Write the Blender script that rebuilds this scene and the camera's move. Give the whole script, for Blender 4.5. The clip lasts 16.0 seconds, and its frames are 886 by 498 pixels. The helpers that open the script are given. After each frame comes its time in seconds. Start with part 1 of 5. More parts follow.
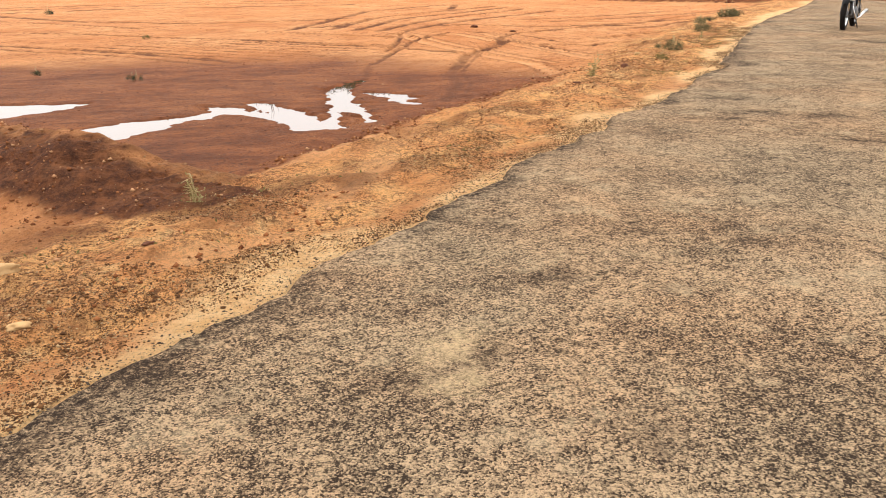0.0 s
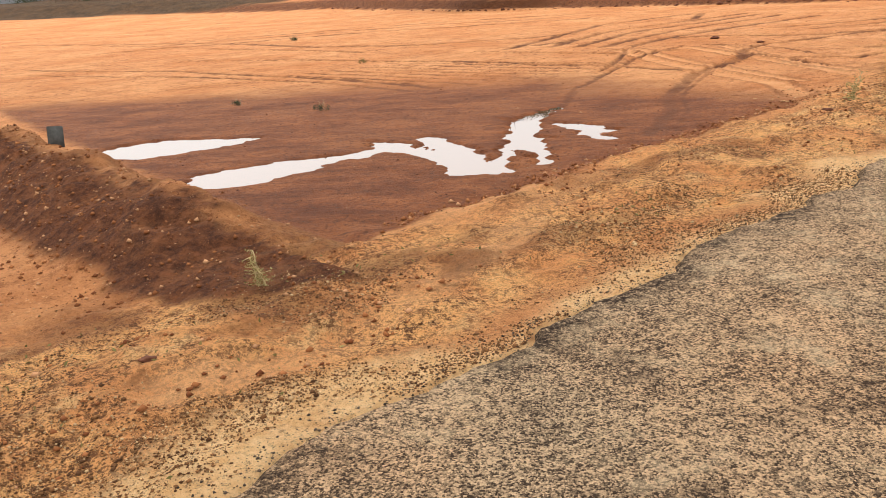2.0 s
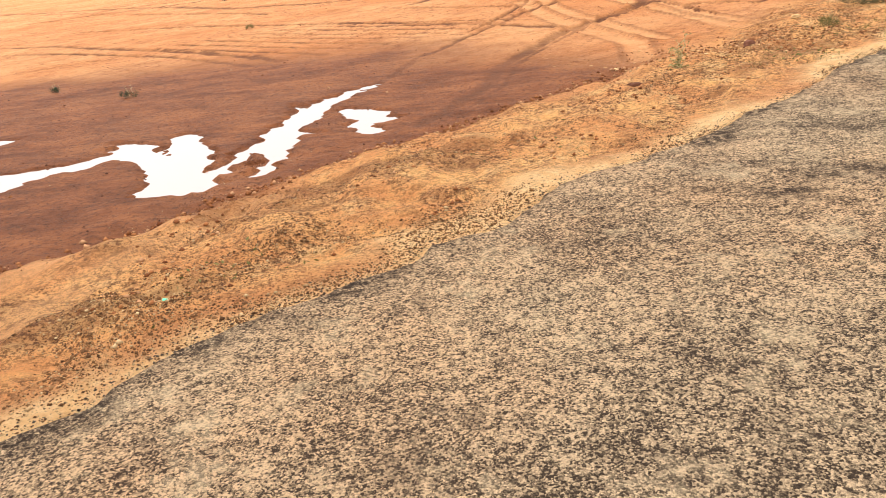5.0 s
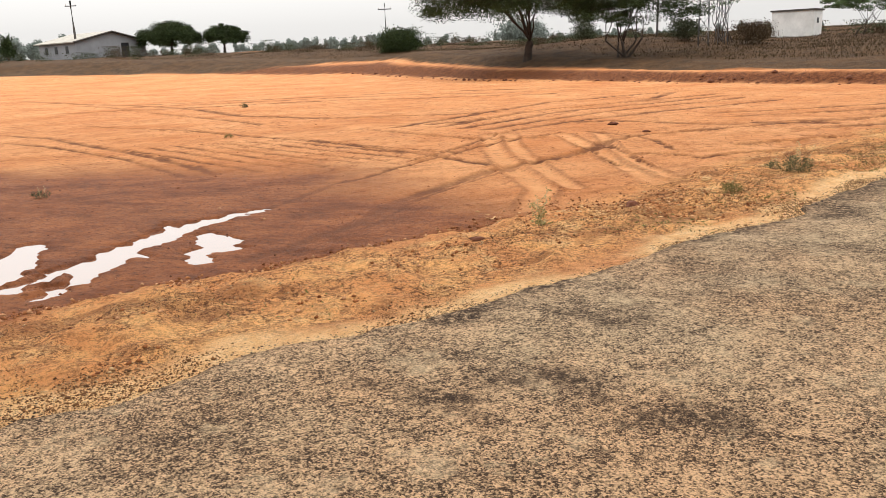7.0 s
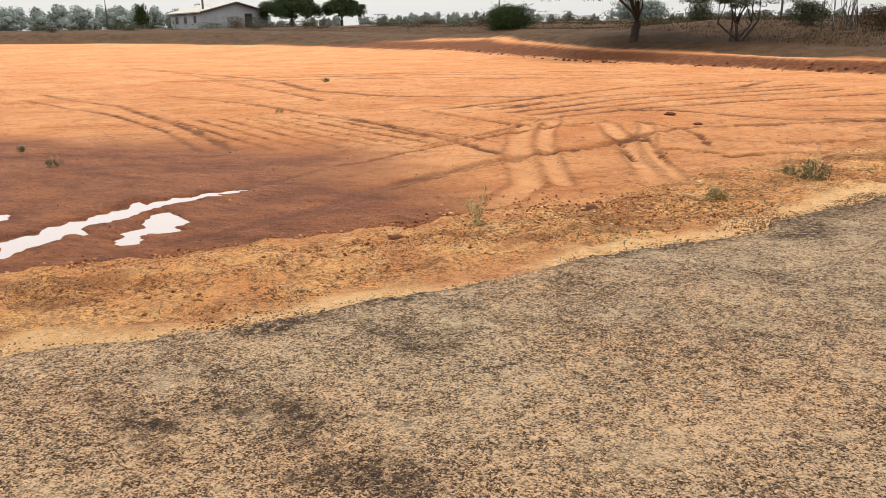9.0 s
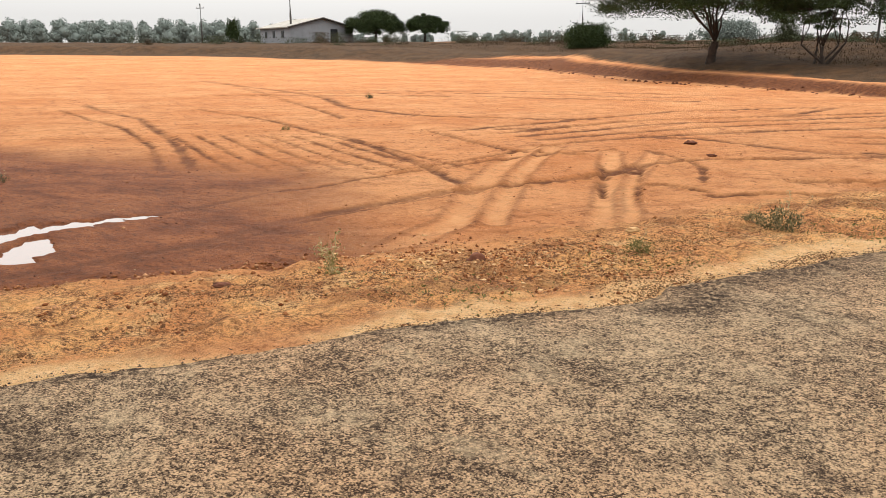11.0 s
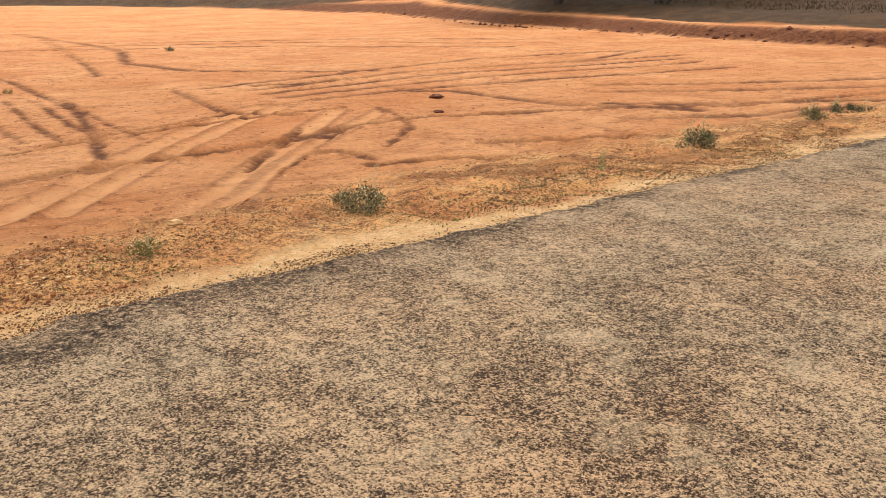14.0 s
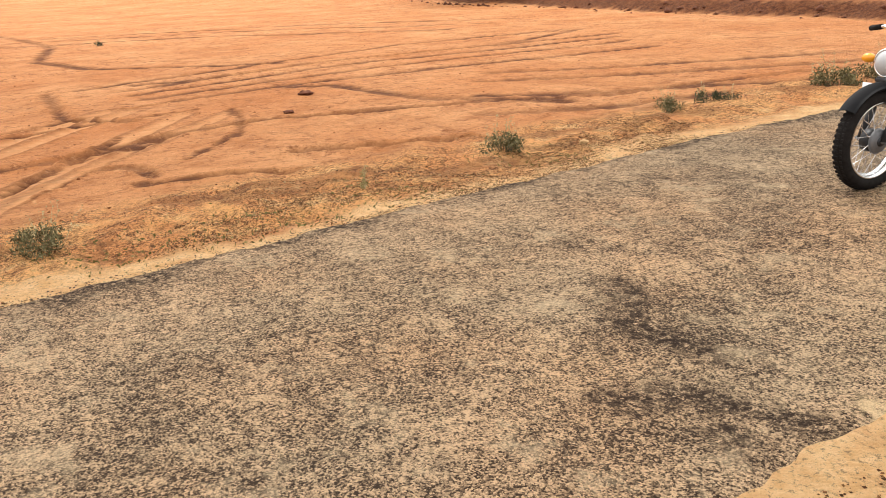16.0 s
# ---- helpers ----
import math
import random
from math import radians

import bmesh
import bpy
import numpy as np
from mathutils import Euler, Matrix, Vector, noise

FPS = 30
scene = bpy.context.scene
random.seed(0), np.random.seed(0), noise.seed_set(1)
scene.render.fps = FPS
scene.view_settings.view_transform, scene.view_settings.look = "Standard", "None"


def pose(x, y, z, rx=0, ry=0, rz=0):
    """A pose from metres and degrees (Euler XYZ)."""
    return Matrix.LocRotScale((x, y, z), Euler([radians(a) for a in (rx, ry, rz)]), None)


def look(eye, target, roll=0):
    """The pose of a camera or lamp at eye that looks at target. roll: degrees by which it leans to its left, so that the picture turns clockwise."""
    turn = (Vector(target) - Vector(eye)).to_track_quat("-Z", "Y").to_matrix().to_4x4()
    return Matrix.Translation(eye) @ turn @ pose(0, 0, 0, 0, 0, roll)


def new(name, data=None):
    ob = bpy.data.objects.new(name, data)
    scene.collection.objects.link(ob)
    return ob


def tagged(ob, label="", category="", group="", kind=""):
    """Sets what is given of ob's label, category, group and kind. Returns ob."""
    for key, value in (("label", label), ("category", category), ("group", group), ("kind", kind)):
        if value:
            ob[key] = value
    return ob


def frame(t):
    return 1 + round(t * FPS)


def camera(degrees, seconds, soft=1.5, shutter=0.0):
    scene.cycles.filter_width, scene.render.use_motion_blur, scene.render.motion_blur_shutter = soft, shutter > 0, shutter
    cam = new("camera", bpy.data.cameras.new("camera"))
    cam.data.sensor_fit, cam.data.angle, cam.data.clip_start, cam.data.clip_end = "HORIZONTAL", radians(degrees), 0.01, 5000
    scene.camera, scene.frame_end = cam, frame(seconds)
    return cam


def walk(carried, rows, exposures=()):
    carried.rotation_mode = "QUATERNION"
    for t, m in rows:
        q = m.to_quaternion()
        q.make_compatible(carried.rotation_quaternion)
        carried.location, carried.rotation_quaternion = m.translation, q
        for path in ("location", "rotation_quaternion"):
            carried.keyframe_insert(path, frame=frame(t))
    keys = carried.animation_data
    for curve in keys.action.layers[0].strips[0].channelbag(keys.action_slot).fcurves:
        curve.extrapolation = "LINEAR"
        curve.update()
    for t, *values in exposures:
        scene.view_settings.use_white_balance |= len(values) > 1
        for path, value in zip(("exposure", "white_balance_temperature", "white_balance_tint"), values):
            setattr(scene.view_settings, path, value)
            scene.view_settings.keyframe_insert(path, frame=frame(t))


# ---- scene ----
cam = camera(58.3, 16.0, soft=0.6)
PATH = [
    (0, (0.515, 1.04, 1.456), (0.855, 2.89, 0.774), -0.35),
    (0.5, (0.552, 1.444, 1.394), (0.552, 3.339, 0.751), -1.5),
    (1, (0.778, 1.85, 1.409), (0.628, 3.747, 0.793), -4.4),
    (1.5, (1.066, 2.193, 1.42), (0.877, 4.084, 0.794), -4.5),
    (2, (1.328, 2.618, 1.389), (1.066, 4.497, 0.759), -3.8),
    (2.5, (1.635, 2.961, 1.392), (1.361, 4.836, 0.752), -4.0),
    (3, (2.017, 3.261, 1.426), (1.786, 5.123, 0.735), -4.5),
    (3.5, (2.382, 3.592, 1.404), (2.134, 5.458, 0.729), -4.2),
    (4, (2.781, 3.8, 1.373), (2.518, 5.657, 0.68), -5.8),
    (4.5, (3.173, 4.005, 1.389), (2.883, 5.838, 0.645), -6.8),
    (5, (3.605, 4.265, 1.369), (3.284, 6.09, 0.617), -7.0),
    (5.2, (3.794, 4.388, 1.38), (3.462, 6.223, 0.656), -6.6),
    (7.3, (5.484, 5.226, 1.358), (5.042, 7.119, 0.887), -1.8),
    (7.5, (5.591, 5.301, 1.349), (5.146, 7.191, 0.87), -1.5),
    (8, (5.975, 5.586, 1.358), (5.49, 7.464, 0.873), -0.5),
    (8.2, (6.115, 5.606, 1.398), (5.594, 7.473, 0.905), -0.3),
    (10.3, (7.382, 6.968, 1.369), (6.443, 8.651, 0.833), -1.5),
    (10.5, (7.483, 7.105, 1.352), (6.53, 8.782, 0.82), -1.3),
    (11, (7.788, 7.483, 1.401), (6.884, 9.2, 0.919), 0.0),
    (11.5, (8.155, 7.816, 1.415), (7.331, 9.583, 0.969), 0.3),
    (12, (8.394, 8.106, 1.398), (7.564, 9.868, 0.948), 1.8),
    (12.5, (8.685, 8.522, 1.437), (7.853, 10.274, 0.949), 2.4),
    (13, (9.048, 8.833, 1.46), (8.259, 10.589, 0.919), 0.9),
    (13.5, (9.385, 9.202, 1.423), (8.655, 10.972, 0.845), 0.3),
    (14, (9.769, 9.561, 1.45), (9.101, 11.344, 0.838), -0.9),
    (14.5, (10.186, 9.866, 1.492), (9.522, 11.649, 0.875), -1.3),
    (15, (10.572, 10.268, 1.447), (9.883, 12.037, 0.818), -1.9),
    (15.5, (11.004, 10.694, 1.471), (10.335, 12.465, 0.828), -3.0),
    (16, (11.411, 11.093, 1.517), (10.721, 12.849, 0.856), -3.0),
]
walk(cam, [(t, look(eye, target, roll)) for t, eye, target, roll in PATH],
     exposures=[(0, 0.08), (1, 0.03), (2, -0.06), (3, 0.07), (4, 0.05), (4.5, 0.18), (5, 0.3), (5.4, 0.28), (7.2, -0.02), (8.2, -0.03), (10.3, -0.06), (13, -0.07), (14.5, -0.02), (16, 0.05)])

# ---- light ----
world = bpy.data.worlds.new("overcast_sky")
scene.world = world
world.use_nodes = True
wn, wl = world.node_tree.nodes, world.node_tree.links
sky = wn.new("ShaderNodeTexSky")
sky.sky_type, sky.sun_disc = "NISHITA", False
sky.sun_elevation, sky.sun_rotation = radians(48), radians(-35)
sky.air_density, sky.dust_density = 1.6, 4.0
grey = wn.new("ShaderNodeHueSaturation")
grey.inputs["Saturation"].default_value = 0.12
cloud = wn.new("ShaderNodeMix")
cloud.data_type = "RGBA"
cloud.inputs[0].default_value = 0.8
cloud.inputs[7].default_value = (8.8, 8.65, 8.45, 1)
wl.new(sky.outputs[0], grey.inputs["Color"])
wl.new(grey.outputs[0], cloud.inputs[6])
height = wn.new("ShaderNodeSeparateXYZ")
wl.new(wn.new("ShaderNodeTexCoord").outputs["Generated"], height.inputs[0])
brighter = wn.new("ShaderNodeMapRange")         # an overcast sky is brighter overhead than at the horizon
brighter.inputs[1].default_value, brighter.inputs[2].default_value = 0.04, 0.5
brighter.inputs[3].default_value, brighter.inputs[4].default_value = 1.03, 2.3
wl.new(height.outputs[2], brighter.inputs[0])
lift = wn.new("ShaderNodeVectorMath")
lift.operation = "SCALE"
wl.new(cloud.outputs[2], lift.inputs[0])
wl.new(brighter.outputs[0], lift.inputs["Scale"])
wl.new(lift.outputs[0], wn["Background"].inputs["Color"])
wn["Background"].inputs["Strength"].default_value = 0.105
sun = new("sun", bpy.data.lights.new("sun", "SUN"))
sun.data.energy, sun.data.angle, sun.data.color = 2.15, radians(12), (1.0, 0.95, 0.88)
sun.matrix_world = look((-20, 28, 40), (0, 0, 0))


# ---- plan ----
# the road's left edge runs through EDGE_A along DIR; u goes along it, v across it to the far side
EDGE_A, DIR = np.array((0.77, 5.09)), np.array((0.6187, 0.7856))
ACROSS = np.array((DIR[1], -DIR[0]))
ROAD_WIDTH = 3.45
WATER = -0.214


def road_uv(x, y):
    qx, qy = x - EDGE_A[0], y - EDGE_A[1]
    return qx * DIR[0] + qy * DIR[1], qx * ACROSS[0] + qy * ACROSS[1]


def on_road(u, v, z=0.0):
    return (EDGE_A[0] + u * DIR[0] + v * ACROSS[0], EDGE_A[1] + u * DIR[1] + v * ACROSS[1], z)


def smooth(a, b, x):
    t = np.clip((x - a) / (b - a), 0, 1)
    return t * t * (3 - 2 * t)


LATTICE = np.random.RandomState(4).rand(256, 256)


def value_noise(x, y):
    xi, yi = np.floor(x).astype(int), np.floor(y).astype(int)
    fx, fy = x - xi, y - yi
    fx, fy = fx * fx * (3 - 2 * fx), fy * fy * (3 - 2 * fy)
    a, b = LATTICE[xi % 256, yi % 256], LATTICE[(xi + 1) % 256, yi % 256]
    c, e = LATTICE[xi % 256, (yi + 1) % 256], LATTICE[(xi + 1) % 256, (yi + 1) % 256]
    return (a + (b - a) * fx) * (1 - fy) + (c + (e - c) * fx) * fy - 0.5


def fbm(x, y, size, octaves=4, seed=0):
    x, y = np.asarray(x, float) / size + 17.3 * seed, np.asarray(y, float) / size + 9.1 * seed
    total, gain = 0, 1.0
    for i in range(octaves):
        total = total + gain * value_noise(x + 31.7 * i, y + 11.9 * i)
        x, y, gain = x * 2.03, y * 2.03, gain * 0.5
    return total


# the tar's broken left edge: metres along the road, metres in from the straight line
EDGE = ((-20, -0.05), (-2, -0.05), (-1.5, -0.07), (-0.95, 0.01), (-0.68, 0.03), (-0.45, -0.05), (0, -0.04), (0.38, 0.05), (0.66, 0.1), (0.8, 0.01), (1.5, 0.07),
        (1.74, 0.11), (1.86, 0.03), (2.1, 0.0), (2.6, 0.05), (3.15, 0.18), (3.34, 0.11), (3.62, 0.23), (4.05, 0.15), (4.5, 0.12), (4.9, 0.25), (5.4, 0.33),
        (6.0, 0.32), (6.7, 0.39), (7.4, 0.32), (8.2, 0.37), (8.85, 0.47), (9.15, 0.46), (9.38, 0.33), (10.2, 0.25), (11.5, 0.19), (12.6, 0.11), (13.5, 0.0),
        (15.5, -0.08), (16.8, -0.2), (20, -0.22), (26, 0.1), (90, 0.1))


def left_edge(u):
    """How far in from the straight line the broken left edge of the tar lies."""
    far, inward = zip(*EDGE)
    return np.interp(u, far, inward) + 0.05 * fbm(u, u * 0 + 3, 0.3, 4, 2) + 0.035 * fbm(u, u * 0 + 7, 0.09, 3, 3)


def stroke(x, y, points):
    """Signed distance to a chain of round-ended strokes of changing width (inside is negative)."""
    best = np.full(np.shape(x), 1e9)
    for (ax, ay, ar), (bx, by, br) in zip(points, points[1:]):
        dx, dy = bx - ax, by - ay
        s = np.clip(((x - ax) * dx + (y - ay) * dy) / (dx * dx + dy * dy), 0, 1)
        best = np.minimum(best, np.hypot(x - ax - s * dx, y - ay - s * dy) - (ar + s * (br - ar)))
    return best


PUDDLE = [
    [(-3.2, 11.27, 0.64), (-2.62, 11.44, 0.4), (-2.05, 11.76, 0.06)],
    [(-1.62, 9.62, 0.46), (-1.2, 9.95, 0.36), (-0.85, 10.28, 0.22), (-0.4, 10.62, 0.14)],
    [(-0.6, 11.14, 0.1), (-0.3, 10.85, 0.23), (0.05, 10.48, 0.17), (0.35, 10.15, 0.17)],
    [(0.02, 11.24, 0.15), (0.3, 10.75, 0.2), (0.5, 10.25, 0.24), (0.56, 9.9, 0.24)],
    [(0.6, 9.9, 0.24), (0.7, 9.6, 0.32), (0.86, 9.56, 0.26)],
    [(0.9, 9.7, 0.15), (0.93, 10.25, 0.1), (1.11, 10.95, 0.2), (1.06, 11.9, 0.23), (1.22, 12.4, 0.17), (1.52, 13.1, 0.05)],
    [(0.95, 12.1, 0.1), (0.78, 12.32, 0.04)],
    [(1.15, 11.0, 0.18), (1.25, 10.3, 0.13), (1.27, 9.82, 0.11)],
    [(1.25, 11.05, 0.1), (1.53, 10.91, 0.045)],
    [(1.5, 11.84, 0.12), (1.78, 11.55, 0.22), (1.99, 11.3, 0.14)],
    [(1.75, 11.4, 0.14), (1.96, 10.84, 0.1)],
]
RIDGE = [(-0.3, 7.1, 0), (-0.98, 7.52, 0), (-2.9, 9.02, 0), (-5.2, 10.85, 0), (-9.0, 13.6, 0)]
BANK = [(60, -20), (34, 14), (22, 27), (14.1, 34.4), (7.8, 40), (-0.3, 50.6), (-14.5, 62.4), (-33, 70), (-50, 71), (-77, 62), (-150, 30), (-300, -60)]
TRACKS = []


def track(kind, half, depth, *points):
    """A wheel track: dark (loose, broken earth), pale (pressed smooth, with crumbled sides) or verge (faintly pressed)."""
    TRACKS.append((kind, half, depth, points))


# the pair that comes out of the mud and crosses the field
track("dark", 0.12, 0.03, (2.4, 10.9), (2.85, 12.3), (3.0, 13.6), (3.3, 14.5), (3.8, 15.8), (4.2, 16.5), (4.75, 17.5), (5.1, 18.8), (5.7, 19.7), (6.8, 20.4), (7.9, 21.2), (9.8, 22.0), (11.8, 24.0), (16, 27))
track("dark", 0.05, 0.02, (2.7, 11.2), (3.02, 12.3), (3.17, 13.6), (3.5, 14.6), (3.98, 15.8), (4.4, 16.6), (4.95, 17.5))
track("dark", 0.08, 0.02, (1.3, 12.3), (1.6, 13.4), (1.75, 14.6), (2.15, 15.6), (2.75, 17.2), (3.15, 18.6), (4.2, 20.2))
# pressed tracks that swing out of the field towards the road
track("pale", 0.16, 0.02, (4.5, 12.95), (4.43, 14.05), (4.0, 15.4), (3.55, 16.9), (3.15, 18.5), (2.9, 20))
track("pale", 0.12, 0.018, (4.75, 14.2), (4.25, 15.8), (3.85, 17.2), (3.5, 18.6), (3.3, 20))
track("pale", 0.14, 0.02, (5.75, 14.3), (5.55, 15.3), (5.2, 16.6), (4.75, 18.1), (4.25, 19.9))
track("pale", 0.11, 0.018, (5.95, 14.75), (5.5, 16.3), (5.2, 17.8), (4.9, 20.1))
track("dark", 0.05, 0.02, (5.3, 16.1), (5.0, 16.9), (4.55, 18.4))
track("dark", 0.04, 0.02, (5.75, 15.9), (5.4, 17.2), (5.05, 18.6))
# broad dark scrapes
track("dark", 0.1, 0.02, (-8.8, 24.2), (-4.2, 22.0), (-1.5, 20.2), (0.4, 18.9), (1.8, 17.7), (3.6, 16.0))
track("dark", 0.2, 0.02, (-24.8, 40.9), (-13.9, 34.0), (-9.3, 30.9), (-5.3, 26.5), (-2.1, 25.0), (2.2, 25.8))
track("dark", 0.12, 0.03, (-18.3, 36.5), (-8.3, 27.9), (-3.3, 23.4))
track("dark", 0.11, 0.03, (0.2, 21.5), (1.0, 20.8), (2.7, 19.35), (3.9, 19.3))
track("dark", 0.07, 0.03, (2.3, 16.5), (2.7, 18.0), (3.0, 20.0), (3.3, 20.7))
track("dark", 0.16, 0.02, (4.7, 17.4), (5.05, 18.0))
track("dark", 0.06, 0.02, (4.7, 20.4), (5.4, 19.6), (5.85, 18.9), (6.1, 17.6))
track("dark", 0.08, 0.03, (5.5, 17.0), (5.8, 17.2), (6.3, 16.9))
track("dark", 0.14, 0.05, (7.1, 18.1), (7.8, 18.45), (8.8, 18.95))
track("dark", 0.08, 0.03, (6.4, 16.6), (7.0, 17.2), (7.6, 17.4))
# long tracks side by side across the middle of the field
track("dark", 0.17, 0.02, (0.5, 22.0), (1.7, 25.2), (3.2, 30.0), (6.7, 33.2))
track("dark", 0.17, 0.02, (1.5, 21.9), (2.9, 25.6), (5.0, 28.5), (8.2, 31.8))
track("dark", 0.17, 0.02, (2.1, 21.5), (3.4, 24.8), (5.4, 27.6), (8.4, 30.9))
track("dark", 0.17, 0.02, (2.7, 21.1), (4.0, 23.9), (5.9, 26.7), (8.7, 29.9))
track("dark", 0.17, 0.02, (3.3, 20.9), (4.6, 23.2), (6.6, 25.6), (9.5, 28.6))
track("dark", 0.17, 0.02, (1.2, 22.6), (2.0, 23.4), (3.2, 26.0), (6.1, 30.0), (7.0, 33.3))
track("dark", 0.17, 0.02, (4.4, 22.4), (5.0, 22.7), (6.4, 21.9), (7.3, 21.5), (9.2, 21.4))
track("dark", 0.17, 0.02, (7.4, 23.2), (9.7, 24.0), (12.5, 25.3), (17, 28))
track("dark", 0.17, 0.02, (7.2, 24.2), (9.8, 25.2), (13, 26.9))
track("dark", 0.17, 0.02, (7.9, 21.8), (9.0, 21.9), (11.0, 22.8), (13.5, 23.6))
track("dark", 0.17, 0.02, (8.4, 20.4), (9.6, 20.9), (11.2, 22.0))
# tracks that curve out of the field's far side into the mud
track("dark", 0.11, 0.015, (-13, 24), (-10.6, 22.5), (-7.6, 21.1), (-3.7, 18.3), (-0.4, 15.6))
track("dark", 0.08, 0.015, (-12, 22.3), (-8.7, 20.5), (-6.2, 19.4), (-3.0, 17.2), (-0.8, 15.4))
# along the verge
track("verge", 0.16, 0.02, (-0.3, 6.9), (0.19, 7.48), (0.8, 8.0), (1.25, 8.5))
track("verge", 0.17, 0.02, (-0.17, 5.22), (0.32, 5.63), (1.01, 6.81), (1.3, 7.85), (1.7, 8.8))


def family(half, depth, points, step, count):
    """Tracks side by side."""
    for i in range(count):
        track("dark", half, depth, *[(a + step[0] * i, b + step[1] * i) for a, b in points])


family(0.2, 0.02, [(-14, 30), (-6, 33.5), (3, 34)], (0.4, 2.2), 3)
family(0.06, 0.015, [(-3.9, 18.6), (-2.4, 17.5), (-1.0, 16.5), (0.2, 15.75)], (0.42, 0.2), 8)


def bank_distance(x, y):
    """Distance to the bank's foot; beyond it is positive."""
    best, side = np.full(np.shape(x), 1e9), np.ones(np.shape(x))
    for (ax, ay), (bx, by) in zip(BANK, BANK[1:]):
        dx, dy = bx - ax, by - ay
        s = np.clip(((x - ax) * dx + (y - ay) * dy) / (dx * dx + dy * dy), 0, 1)
        d = np.hypot(x - ax - s * dx, y - ay - s * dy)
        cross = dx * (y - ay) - dy * (x - ax)
        nearer = d < best
        side = np.where(nearer, np.where(cross < 0, 1.0, -1.0), side)
        best = np.where(nearer, d, best)
    return best * side


def terrain(x, y):
    """Height of the ground and its five masks: sand, wet, gravel, rut, grass."""
    u, v = road_uv(x, y)
    off = left_edge(u) - v                      # metres out from the tar, on the field's side
    right = v - ROAD_WIDTH - 0.15 * fbm(u, v * 0, 1.2, 3, 8)
    dist = np.hypot(x - 6, y - 6)
    field = -0.17 + 1.2 * smooth(45, 95, dist)
    z = field + 0.05 * fbm(x, y, 5.0, 3, 1) * smooth(3, 8, off)
    z = z * smooth(1.1, 2.5, off) + (-0.026 - 0.02 * smooth(0.0, 0.7, off)) * (1 - smooth(1.1, 2.5, off))
    z = np.where(off < 0, -0.05 - 0.1 * smooth(0, 0.25, -off), z)
    z = np.where(right > -0.4, -0.02 + 0.03 * smooth(-0.4, 0.2, right) - 0.05 * smooth(0.3, 5, right), z)
    # the damp hollow
    ragged = 0.9 * fbm(x, y, 1.6, 4, 3)
    d1 = -0.757 * (x - 0.5) + 0.654 * (y - 8.0) + 0.07 + 0.13 * ragged + 0.06 * fbm(x, y, 0.25, 3, 49)
    d2 = np.minimum(16.4 - y, -0.736 * (x - 3.0) - 0.678 * (y - 14.9)) + 0.9 * ragged
    d3 = 0.71 * (x + 0.2) + 0.705 * (y - 8.05) + 0.42 + 0.08 * fbm(x, y, 0.3, 3, 50)
    wet = smooth(-0.05, 0.1, d1) * smooth(-0.5, 1.5, d2) * smooth(-0.15, 0.1, d3)
    level = -0.195 + 0.02 * fbm(x, y, 0.9, 4, 6)
    lip = smooth(-0.06, 0.22, np.minimum(d1, d3)) * smooth(0.0, 0.9, d2)
    z = z * (1 - lip) + level * lip
    water = np.full(np.shape(x), 1e9)
    wx = x + 0.17 * fbm(x * 0.4, y * 2.2, 0.22, 4, 7)
    wy = y + 0.06 * fbm(x, y, 0.3, 4, 9)
    for points in PUDDLE:
        water = np.minimum(water, stroke(wx, wy, points))
    shore = smooth(-0.11, 0.02, water)
    z = np.where(water < 0.4, (WATER - 0.05) + (np.maximum(z, WATER + 0.012) - WATER + 0.05) * shore, z)
    # heaped earth: a broad broken slope towards the verge, a short drop to the mud
    d = stroke(x, y, [(a, b, 0.0) for a, b, _ in RIDGE])
    near_side = (-0.593 * (x + 0.98) - 0.805 * (y - 7.52)) > 0
    reach = np.where(near_side, 1.05, 0.5) + 0.3 * fbm(x, y, 0.7, 4, 11)
    length = np.clip(-0.805 * (x + 0.3) + 0.593 * (y - 7.1), 0, 9)
    heap = 1 - smooth(0.02, 1.0, d / np.maximum(reach, 0.2))
    tall = 0.1 + 0.24 * smooth(0.0, 0.9, length) + 0.1 * smooth(0.9, 3.0, length)
    z = z + heap * tall * (1 + 0.35 * fbm(x, y, 0.5, 4, 12)) + 0.05 * heap * fbm(x, y, 0.14, 3, 45)
    # wheel tracks
    rut, pressed = np.zeros(np.shape(x)), np.zeros(np.shape(x))
    tx, fade = x + 0.07 * fbm(x, y, 1.6, 3, 20), 0.8 + fbm(x, y, 0.5, 3, 13)
    crumble = fbm(x, y, 0.22, 4, 52)
    patchy = np.clip(0.8 + 1.0 * fbm(x, y, 0.8, 4, 14), 0.15, 1)
    for kind, half, depth, points in sorted(TRACKS, key=lambda row: row[0] == "dark"):
        e = np.abs(stroke(tx, y, [(a, b, 0.0) for a, b in points]))
        in_rut = 1 - smooth(half * 0.5, half * 1.1, e + 0.07 * crumble)
        if kind == "pale":
            pressed = np.maximum(pressed, in_rut * np.maximum(patchy, 0.6))
            rut = np.maximum(rut, 0.45 * (1 - smooth(0.015, 0.05, np.abs(e - half * 1.25))) * patchy)
        elif kind == "verge":
            pressed = np.maximum(pressed, 0.8 * in_rut * patchy)
        else:
            rut = np.maximum(rut, in_rut * np.maximum(patchy, 0.5))
            pressed = pressed * (1 - 0.7 * in_rut)
        berm = 1 - smooth(0, half * 0.7, np.abs(e - half * 1.35))
        z = z - depth * in_rut * fade * (1 - 0.8 * wet) + 0.6 * depth * (1 - wet) * berm
